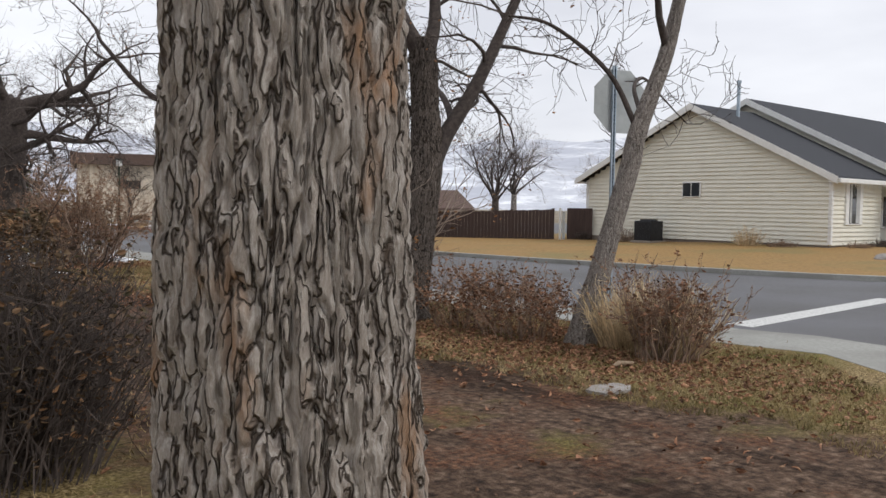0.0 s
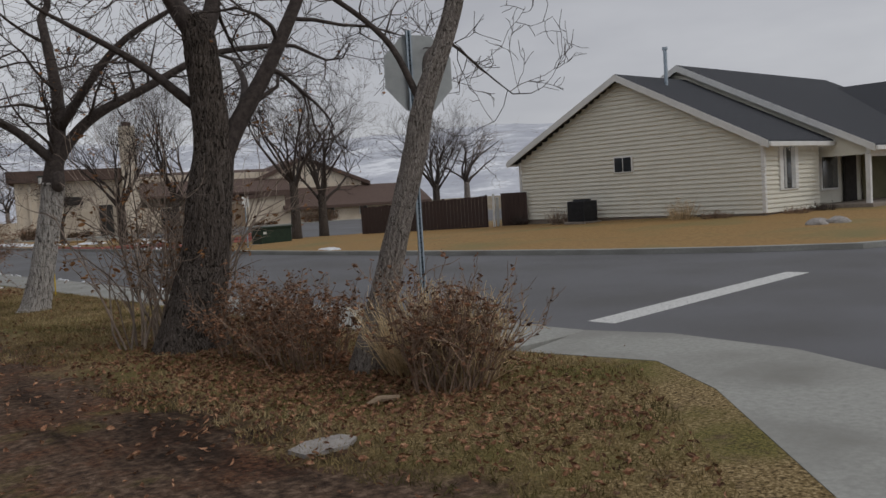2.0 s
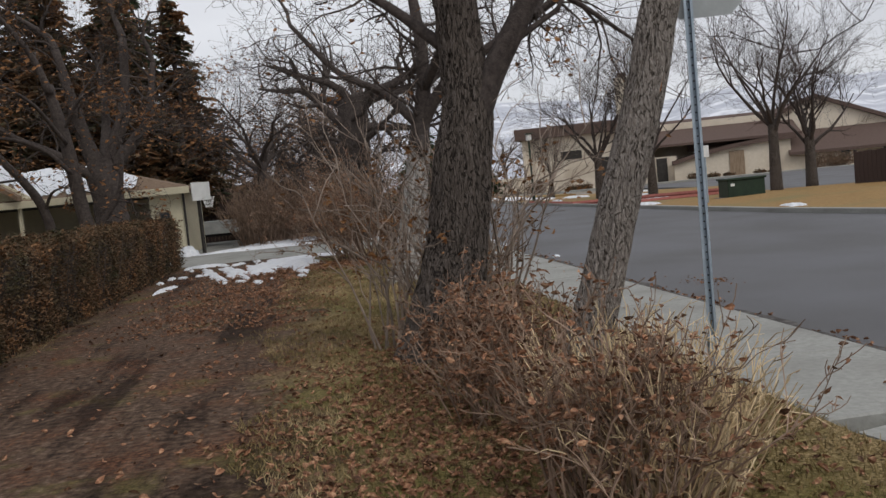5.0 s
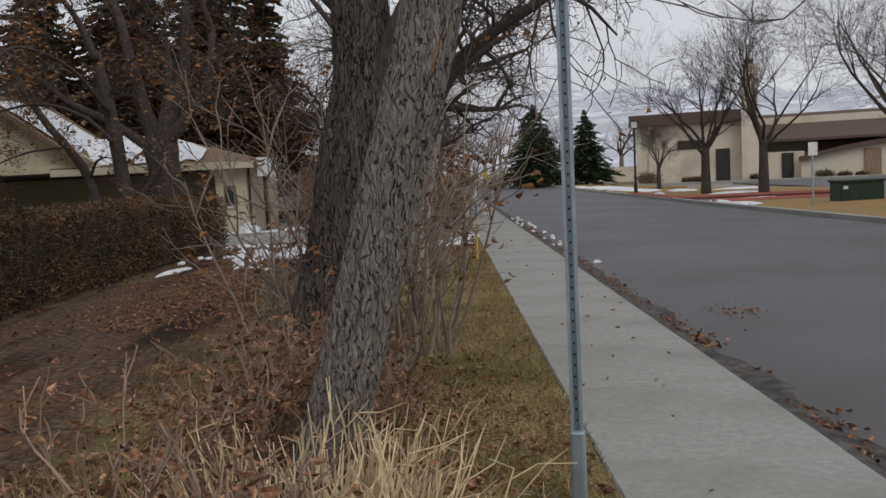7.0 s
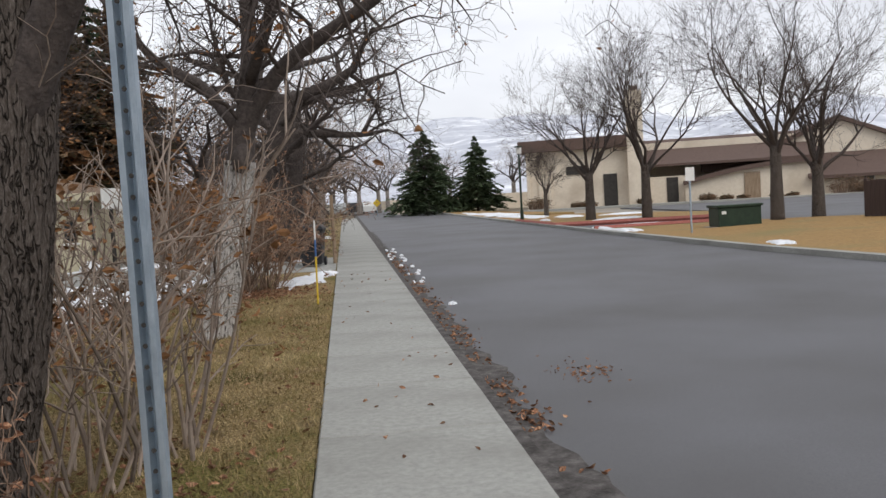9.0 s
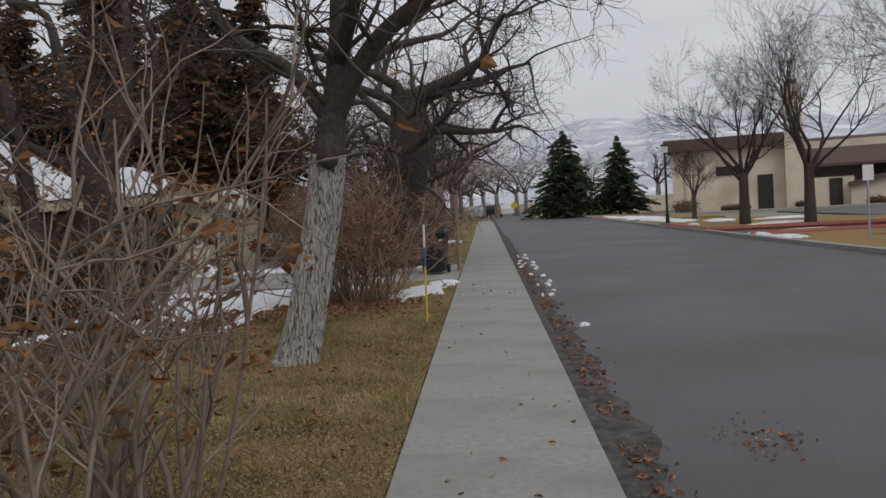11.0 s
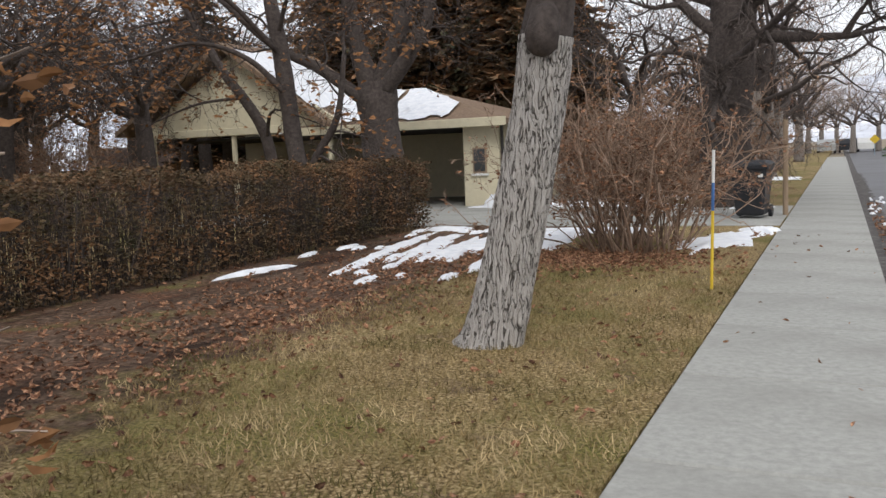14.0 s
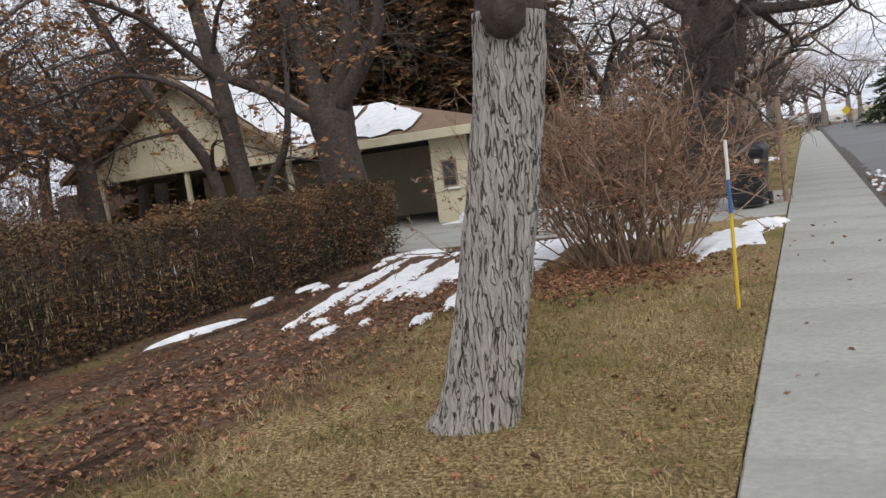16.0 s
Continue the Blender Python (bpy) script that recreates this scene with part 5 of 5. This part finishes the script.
for i, (x, y, h) in enumerate(((-8.5, 27.2, 3.0), (-11.5, 29.5, 3.2), (-14.5, 31.5, 3.4), (-10.5, 24.0, 2.8), (-18, 34, 3.4))):
    thicket("shrub", "tangled grey-brown bare thicket beyond the hedge", x, y, 1.6, 1.6, h, 40, 400 + i, M_TWIGR, 0.02, 0.55, leaf_size=0.1, leaf_mat=M_LEAF, order=3, kids=(3, 4, 4), crook=0.28, tip=0.1, group="yard thickets")


def hedge():
    rng = np.random.default_rng(33)
    root = thing("hedge", "clipped dark brown-green winter hedge beside the earth track", "hedge", at=(2.1, 17, 0))
    S, F = Shape(), Shape()
    for i in range(2600):
        x, y = rng.uniform(-0.55, 0.6), rng.uniform(-8.5, 8)
        p = np.array([x, y, -0.02])
        e = p + np.array([rng.normal(0, 0.12), rng.normal(0, 0.15), rng.uniform(0.9, 1.28)])
        S.tube([p, (p + e) / 2 + rng.normal(0, 0.04, 3), e], [0.008, 0.006, 0.003], 3, cap=False)
    for i in range(42000):
        y = rng.uniform(-8.6, 8.1)
        top = 1.25 + 0.07 * math.sin(y * 2.1) + 0.05 * math.sin(y * 5.3 + 1)
        half = 0.68 + 0.05 * math.sin(y * 3.1)
        if rng.random() < 0.35:
            p = np.array([rng.uniform(-half, half), y, top - abs(rng.normal(0, 0.05))])
        elif rng.random() < 0.85:
            p = np.array([half - abs(rng.normal(0, 0.07)), y, rng.uniform(0.05, top)])
        else:
            p = np.array([rng.uniform(-half, half), rng.choice([-8.6, 8.1]) + rng.normal(0, 0.05), rng.uniform(0.05, top)])
        leaf_card(rng, F, p + rng.normal(0, 0.03, 3), 0.06)
    tagged(S.done("crown", M_TWIG, root), kind="stuff")
    tagged(F.done("foliage", M_HEDGE, root), kind="stuff")


hedge()


# ---------- carport and yard ----------
def carport():
    root = thing("carport", "cream stucco carport with tan shingle roof under melting snow", "carport")
    # right wing: open bay, store room, hipped roof
    boxpart("wall", M_CREAM, root, -9.5, 35.8, -0.1, 1.9, 36.0, 2.3)
    boxpart("wall", M_CREAM, root, 1.0, 31.15, -0.1, 1.2, 35.8, 2.2)
    q = boxpart("wall", M_CREAM, root, 1.0, 31.0, -0.1, 2.0, 31.15, 2.2)
    boxpart("wall", M_CREAM, root, 1.9, 31.15, -0.1, 2.0, 36.0, 2.2)
    w = boxpart("window", M_WOOD, root, 1.27, 30.96, 0.85, 1.65, 31.02, 1.5)
    boxpart("pane", M_GLASS, w, 1.31, 30.95, 0.89, 1.61, 30.97, 1.46)
    boxpart("window_sill", M_TRIM, root, 1.22, 30.93, 0.78, 1.7, 31.02, 0.84)
    s = Shape()
    s.add([(-4, 30.6, 2.25), (2.3, 30.6, 2.2), (2.3, 36.4, 2.2), (-1.3, 33.4, 3.3), (-6, 33.4, 3.3), (-6, 36.4, 2.2), (-4, 30.6, 2.12), (2.3, 30.6, 2.07), (2.3, 36.4, 2.07), (-6, 36.4, 2.07)],
          [(0, 1, 3, 4), (1, 2, 3), (2, 5, 4, 3), (0, 6, 7, 1), (1, 7, 8, 2), (6, 9, 8, 7)])
    s.done("roof", M_TANROOF, root)
    boxpart("fascia", M_CREAM, root, -4, 30.54, 2.02, 2.35, 30.6, 2.24)
    # front gable
    s = Shape()
    s.prism([(-9.6, 30.8, 2.35), (-2.5, 30.8, 2.35), (-6.0, 30.8, 4.5)], (0, 0.15, 0))
    s.done("gable_panel", M_CREAM, root)
    for sg in (-1, 1):
        s = Shape()
        s.prism([(-6.05, 30.3, 4.75), (-6.05 + (3.3 if sg > 0 else -4.1), 30.3, 2.4), (-6.05 + (3.3 if sg > 0 else -4.1), 30.3, 2.25), (-6.05, 30.3, 4.58)], (0, 5, 0))
        s.done("roof", M_TANROOF, root)
    boxpart("beam", M_CREAM, root, -9.6, 30.72, 2.14, -2.5, 30.95, 2.36)
    for x in (-2.95, -9.2, -6.2):
        boxpart("post", M_CREAM, root, x, 30.8, -0.05, x + 0.12, 30.92, 2.15)
    boxpart("downpipe", M_DARK, root, 2.05, 30.95, 0, 2.12, 31.02, 2.1)
    # Ceiling sheet in near-black: the open bay's shade is put into its colour.
    boxpart("shade_ceiling", M_DARK, root, -9.4, 31.0, 2.02, 1.0, 35.8, 2.08)


carport()
s = Shape()
for x0, x1, y0 in ((-3.6, -1.6, 31.0), (-1.4, 0.7, 31.2)):
    n = 14
    vs, fs = [], []
    for i in range(n + 1):
        for j in range(8):
            x = x0 + (x1 - x0) * i / n
            y = 30.75 + 2.4 * j / 7 + 0.3 * noise.noise(Vector((x * 1.7, j * 0.6, 0)))
            z = 2.25 + (y - 30.6) * (1.1 / 2.8) + 0.03 + 0.05 * math.sin(3.1 * j / 7) * math.sin(3.14 * i / n)
            xm = 1.9 - (y - 30.6) / 2.8 * 3.3
            vs.append((min(x, xm) + 0.3 * noise.noise(Vector((y * 2, i, 3))), y, z))
    s.add(vs, [(i * 8 + j, (i + 1) * 8 + j, (i + 1) * 8 + j + 1, i * 8 + j + 1) for i in range(n) for j in range(7)])
vs, n = [], 12
for i in range(n + 1):
    for j in range(8):
        x = -5.75 + 2.5 * i / n + 0.25 * noise.noise(Vector((j * 0.8, i * 0.4, 5)))
        vs.append((x, 30.6 + 0.55 * j + 0.25 * noise.noise(Vector((i * 0.9, j, 8))), 4.79 - (x + 6.05) * 0.712 + 0.05 * math.sin(3.14 * i / n)))
s.add(vs, [(i * 8 + j, (i + 1) * 8 + j, (i + 1) * 8 + j + 1, i * 8 + j + 1) for i in range(n) for j in range(7)])
ob = s.done("roof_snow", M_SNOW, smooth=True)
tagged(ob, "melting snow patches on the carport roof", "snow", kind="stuff")
# Added backing, no real wall: blocks the bright horizon gap behind the trees.
ob = boxpart("backing_wall", M_FENCE, None, -30, 48.8, -0.1, 6.0, 49.0, 2.5)
tagged(ob, "dark backing board added behind the yard to cover bright sky", "wall", kind="structure")

# basketball hoop on the store room
hoop = thing("basketball_hoop", "white basketball backboard with net beside the carport", "basketball hoop", at=(2.62, 31.4, 0))
hoop.rotation_euler[2] = radians(58)
boxpart("pole", M_DARK, hoop, -0.05, 0.1, -0.05, 0.05, 0.2, 2.3)
boxpart("backboard", M_TRIM, hoop, -0.45, 0.0, 1.75, 0.45, 0.04, 2.35)
s = Shape()
for i in range(16):
    a = 6.283 * i / 16
    s.tube([(0.2 * math.cos(a), -0.25 + 0.2 * math.sin(a), 1.85), (0.1 * math.cos(a + 0.5), -0.25 + 0.1 * math.sin(a + 0.5), 1.5)], [0.008, 0.008], 3)
s.done("net", M_TRIM, hoop)

# trailer and bins at the head of the drive
tr = thing("utility_trailer", "grey flat utility trailer parked on the driveway", "trailer", at=(2.6, 36.5, 0))
boxpart("bed", M_CURTAIN, tr, -1.6, -0.4, 0.45, 1.6, 0.9, 0.95)
for x in (-0.9, 0.9):
    s = Shape()
    s.tube([(x, -0.55, 0.3), (x, -0.38, 0.3)], [0.3, 0.3], 20)
    s.done("wheel", M_BLACK, tr)
boxpart("axle", M_BLACK, tr, -1.0, -0.2, 0.35, 1.0, 0.6, 0.46)


def wheelie_bin(x, y, material, label, turn=0):
    root = thing("wheeled_bin", label, "bin", at=(x, y, 0))
    root.rotation_euler[2] = turn
    s = Shape()
    s.add([(-0.24, -0.27, 0.06), (0.24, -0.27, 0.06), (0.24, 0.27, 0.06), (-0.24, 0.27, 0.06), (-0.31, -0.36, 0.93), (0.31, -0.36, 0.93), (0.31, 0.36, 0.93), (-0.31, 0.36, 0.93)],
          [(3, 2, 1, 0), (4, 5, 6, 7), (0, 1, 5, 4), (1, 2, 6, 5), (2, 3, 7, 6), (3, 0, 4, 7)])
    b = s.done("body", material, root)
    md = b.modifiers.new("edge", "BEVEL")
    md.width, md.segments = 0.04, 3
    boxpart("rim", material, root, -0.33, -0.38, 0.88, 0.33, 0.38, 0.94)
    s = Shape()
    s.add([(-0.34, -0.4, 0.945), (0.34, -0.4, 0.945), (0.34, 0.4, 0.965), (-0.34, 0.4, 0.965), (-0.26, -0.3, 1.01), (0.26, -0.3, 1.01), (0.26, 0.32, 1.03), (-0.26, 0.32, 1.03)],
          [(3, 2, 1, 0), (4, 5, 6, 7), (0, 1, 5, 4), (1, 2, 6, 5), (2, 3, 7, 6), (3, 0, 4, 7)])
    b = s.done("lid", material, root)
    md = b.modifiers.new("edge", "BEVEL")
    md.width, md.segments = 0.02, 2
    for sx in (-0.27, 0.27):
        s = Shape()
        s.tube([(sx - 0.03, 0.3, 0.11), (sx + 0.03, 0.3, 0.11)], [0.11, 0.11], 16)
        s.done("wheel", M_BLACK, root)
    s = Shape()
    s.tube([(-0.25, 0.42, 0.9), (0.25, 0.42, 0.9)], [0.018, 0.018], 8)
    s.done("handle", material, root)
    boxpart("sticker", M_TRIM, root, 0.17, -0.372, 0.74, 0.25, -0.368, 0.8)


wheelie_bin(8.42, 26.8, M_BLACK, "black wheeled rubbish bin standing by the pavement", -0.1)
wheelie_bin(4.2, 38.6, M_BLUE, "blue wheeled recycling bin beside a fence", 0.2)
wheelie_bin(5.0, 38.6, M_BLACK, "black wheeled rubbish bin beside a fence", -0.1)
f2 = thing("fence", "dark brown board fence at the back of the drive", "fence")
for i in range(46):
    boxpart("board", M_FENCE, f2, -0.6 + i * 0.15, 39.6, -0.05, -0.46 + i * 0.15, 39.63, 1.75 + 0.01 * (i % 3))
s = Shape()
s.tube([(8.95, 27.4, -0.1), (8.95, 27.4, 1.75)], [0.05, 0.045], 10)
tagged(s.done("wooden_post", M_WOOD), "weathered brown wooden post at the pavement edge", "post")

# ---------- street furniture ----------
sp = thing("stop_sign", "octagonal stop sign seen from its grey back on a steel post", "stop sign", at=(8.79, 7.2, 0))
s = Shape()
PW = 0.028
s.slab([(-PW, -0.018), (-0.012, -0.018), (-0.012, 0.014), (0.012, 0.014), (0.012, -0.018), (PW, -0.018), (PW, -0.012), (0.02, -0.012), (0.02, 0.02), (-0.02, 0.02), (-0.02, -0.012), (-PW, -0.012)], -0.2, 3.2)
post = s.done("post", M_STEEL, sp)
boxpart("post_sleeve", M_STEEL, sp, -0.034, -0.03, -0.15, 0.034, 0.03, 0.35)
# Punched holes are solid near-black discs, their darkness painted as colour.
for i in range(56):
    s = Shape()
    s.tube([(0, -0.0195, 0.4 + i * 0.05), (0, -0.0165, 0.4 + i * 0.05)], [0.006, 0.006], 8)
    o = s.done("hole_disc", M_DARK, post)
oct_ = [(0.381 / math.cos(math.pi / 8) * math.cos(math.pi / 8 + i * math.pi / 4), 0.381 / math.cos(math.pi / 8) * math.sin(math.pi / 8 + i * math.pi / 4)) for i in range(8)]
s = Shape()
s.prism([(x + 0.11, 0.024, 2.78 + y) for x, y in oct_], (0, 0.004, 0))
s.done("panel", M_SIGN, sp)
s = Shape()
s.prism([(x * 0.98 + 0.11, 0.0285, 2.78 + y * 0.98) for x, y in oct_], (0, 0.001, 0))
s.done("face", M_SIGNRED, sp)
sp.rotation_euler[2] = radians(-14)
st = thing("marker_stake", "thin yellow marker stake with blue and white bands in the lawn", "stake", at=(8.77, 18.58, 0))
for z0, z1, m in ((-0.1, 0.74, M_YELLOW), (0.74, 1.0, M_BLUE), (1.0, 1.3, M_TRIM)):
    s = Shape()
    s.tube([(0.02 * z0, 0, z0), (0.02 * z1, 0, z1)], [0.014, 0.014], 8)
    s.done("band", m, st)
bxu = thing("utility_box", "dark green metal utility cabinet on the far verge", "utility box", at=(22.0, 32.3, 0))
boxpart("cabinet", M_GREEN, bxu, -0.75, -0.3, 0.0, 0.7, 0.5, 0.62)
boxpart("lid", M_GREEN, bxu, -0.8, -0.35, 0.62, 0.75, 0.55, 0.7)
boxpart("pad", M_FOUND, bxu, -0.9, -0.45, -0.2, 0.85, 0.65, 0.0)
boxpart("label_plate", M_TRIM, bxu, -0.65, -0.315, 0.4, -0.5, -0.305, 0.5)
lp = thing("street_lamp", "dark green lamp post with a white globe top", "street lamp", at=(18.6, 50.5, 0))
s = Shape()
s.tube([(0, 0, -0.2), (0, 0, 0.5), (0, 0, 0.55), (0, 0, 3.5)], [0.1, 0.09, 0.06, 0.05], 10)
s.done("pole", M_GREEN, lp)
boxpart("lantern", M_TRIM, lp, -0.13, -0.13, 3.5, 0.13, 0.13, 3.85)
boxpart("cap", M_GREEN, lp, -0.18, -0.18, 3.85, 0.18, 0.18, 3.92)
rs = thing("road_sign", "small yellow diamond warning sign at the road bend", "road sign", at=(12.5, 92, 0))
boxpart("post", M_STEEL, rs, -0.04, -0.04, -0.2, 0.04, 0.04, 1.2)
s = Shape()
s.prism([(0, -0.05, 0.8), (0.4, -0.05, 1.2), (0, -0.05, 1.6), (-0.4, -0.05, 1.2)], (0, 0.02, 0))
s.done("panel", M_YELLOW, rs)
ps = thing("parking_sign", "small white sign on a thin post", "sign", at=(19.5, 30, 0))
boxpart("post", M_STEEL, ps, -0.025, -0.025, -0.2, 0.025, 0.025, 1.9)
boxpart("panel", M_TRIM, ps, -0.14, -0.035, 1.55, 0.14, -0.027, 1.95)
s = Shape()
s.box(14, 95, -0.2, 30, 95.2, 1.4)
tagged(s.done("wall_far", M_STUCCO), "low beige wall behind the spruces", "wall", kind="structure")
for i, (x, m) in enumerate(((8.6, M_CURTAIN), (10.6, M_BLACK), (12.4, M_TRIM))):
    c = thing("car", "parked car far down the street", "car", at=(x, 108 + i * 3, -0.12))
    s = Shape()
    s.prism([(-0.85, -2, 0.3), (-0.85, 2, 0.3), (-0.85, 2, 0.8), (-0.85, 1.2, 0.95), (-0.85, 0.6, 1.45), (-0.85, -1.2, 1.45), (-0.85, -1.9, 0.95)], (1.7, 0, 0))
    s.done("body", m, c)
    for wx in (-0.86, 0.7):
        for wy in (-1.3, 1.3):
            s = Shape()
            s.tube([(wx, wy, 0.31), (wx + 0.18, wy, 0.31)], [0.31, 0.31], 14)
            s.done("wheel", M_BLACK, c)

# ---------- snow ----------
s = Shape()
for i, (cx, cy, rx, ry, tn) in enumerate(((3.3, 18.95, 0.1, 0.55, -0.2), (3.9, 21.5, 0.13, 2.3, 0.2), (4.35, 21.7, 0.2, 2.2, 0.2), (4.95, 21.9, 0.36, 2.0, 0.14), (5.8, 22.4, 0.5, 1.9, 0.06), (5.3, 23.2, 0.5, 1.3, 0.1), (5.9, 19.9, 0.12, 0.5, 0.1), (3.4, 24.6, 0.5, 0.35, 0), (6.2, 24.3, 0.9, 0.5, 0), (4.4, 30.5, 2.2, 0.25, 0), (1.9, 30.6, 0.5, 0.35, 0), (8.35, 22.9, 0.42, 1.5, -0.1), (8.75, 24.3, 0.25, 0.7, 0), (5.4, 33, 2, 0.5, 0), (8.2, 29.5, 0.5, 0.6, 0.0), (7.9, 44, 0.8, 1.2, 0))):
    blob(s, cx, cy, rx, ry, i, 0.05 if rx < 1 else 0.1, tn)
rs_ = np.random.default_rng(4)
for i in range(34):
    yy = rs_.uniform(18.5, 24.8)
    blob(s, 4.6 - (yy - 19) * 0.12 + rs_.normal(0, 0.7), yy, rs_.uniform(0.03, 0.12), rs_.uniform(0.08, 0.4), 300 + i, 0.035, 0.15)
for i in range(30):
    blob(s, 10.55 + rs_.uniform(-0.12, 0.3), rs_.uniform(18, 34), rs_.uniform(0.02, 0.06), rs_.uniform(0.05, 0.16), 100 + i, 0.035, 0, -0.11)
for i in range(16):
    blob(s, rs_.uniform(18.6, 19.3), rs_.uniform(24, 75), rs_.uniform(0.1, 0.3), rs_.uniform(0.4, 1.6), 200 + i, 0.06, 0, 0.0)
for cx, cy, rx, ry in ((21.5, 52, 0.8, 1.5), (20, 57, 1.0, 4), (24.3, 50.5, 1.2, 0.8), (20, 66, 1.2, 5), (22, 44.6, 1.4, 0.4), (20.5, 37.2, 1.3, 0.3), (25.2, 31.5, 0.9, 0.2)):
    blob(s, cx, cy, rx, ry, int(cx * 10), 0.08, 0, -0.02)
blob(s, 2.1, 30.5, 0.35, 0.3, 77, 0.3)
tagged(s.done("snow", M_SNOW, smooth=True), "patches of old melting snow on ground and gutter", "snow", kind="stuff")

# ---------- litter, turf, stones ----------
rg = np.random.default_rng(12)
s = Shape()
for i in range(15000):
    k = rg.random()
    if k < 0.42:
        x, y = rg.normal(7.2, 0.75), rg.normal(7.0, 1.9)
    elif k < 0.6:
        x, y = rg.normal(7.1, 0.7), rg.normal(20.7, 0.6)
    elif k < 0.85:
        x, y = rg.normal(5.1, 0.75), rg.uniform(12.5, 22)
    else:
        x, y = rg.uniform(1, 8.95), rg.uniform(2, 24)
    if x > 8.95 or y < x * 0.97 - 4.0:
        continue
    leaf_card(rg, s, np.array([x, y, 0.012 + 0.01 * rg.random()]), 0.062)
for i in range(2200):
    yy = rg.uniform(6.5, 32)
    if noise.noise(Vector((yy * 1.1, 3, 0))) < -0.15 + 0.4 * rg.random():
        continue
    leaf_card(rg, s, np.array([10.4 + abs(rg.normal(0, 0.16)), yy, -0.1]), 0.06)
for i in range(90):
    leaf_card(rg, s, np.array([rg.normal(11.35, 0.16), rg.normal(12.8, 0.28), -0.11]), 0.045)
for i in range(60):
    leaf_card(rg, s, np.array([rg.uniform(9.02, 10.2), rg.uniform(5, 24), 0.012]), 0.05)
tagged(s.done("fallen_leaves", M_LEAF), "scattered curled brown fallen leaves", "leaves", kind="stuff")
s = Shape()
vs, fs = [], []
for i in range(90000):
    if rg.random() < 0.75:
        x, y = rg.uniform(5.6, 9.0), rg.uniform(2.2, 20)
    else:
        x, y = rg.uniform(1.5, 9.0), rg.uniform(1, 14)
    if y < x * 0.98 - 4.1 or x > 9.02:
        continue
    g = noise.noise(Vector((x * 0.5, y * 0.5, 0))) * 1.6 + noise.noise(Vector((x * 3, y * 3, 4))) * 0.8
    if abs(x + g * 0.8 - 4.2) < 1.7:
        continue
    a, h = rg.uniform(0, 6.28), rg.uniform(0.02, 0.05)
    dx, dy, q = math.cos(a) * 0.004, math.sin(a) * 0.004, rg.normal(0, 0.025, 2)
    b0 = len(vs)
    vs += [(x - dx, y - dy, -0.004), (x + dx, y + dy, -0.004), (x + q[0], y + q[1], h)]
    fs.append((b0, b0 + 1, b0 + 2))
s.add(vs, fs)
tagged(s.done("grass", M_BLADE), "short dormant lawn grass blades", "grass", kind="stuff")
s = Shape()
s.slab([(-0.28, -0.16), (0.1, -0.2), (0.3, -0.05), (0.26, 0.14), (-0.05, 0.2), (-0.3, 0.08)], -0.03, 0.025)
o = s.done("flat_stone", M_ROCK)
o.location, o.scale = (5.98, 4.92, 0), (0.75, 0.75, 0.8)
tagged(o, "flat pale stone slab sunk in the bare earth", "stone")
s = Shape()
s.tube([(6.75, 5.5, 0.02), (6.9, 5.55, 0.03), (7.05, 5.5, 0.02)], [0.02, 0.026, 0.02], 7)
tagged(s.done("stick", M_WOOD), "short broken pale stick on the ground", "stick")
s = Shape()
s.tube([(8.15, 7.0, 0.03), (8.2, 7.03, 0.05), (8.25, 7.0, 0.03)], [0.04, 0.06, 0.04], 9)
tagged(s.done("stone", M_ROCK), "small pale stone in dry grass", "stone")
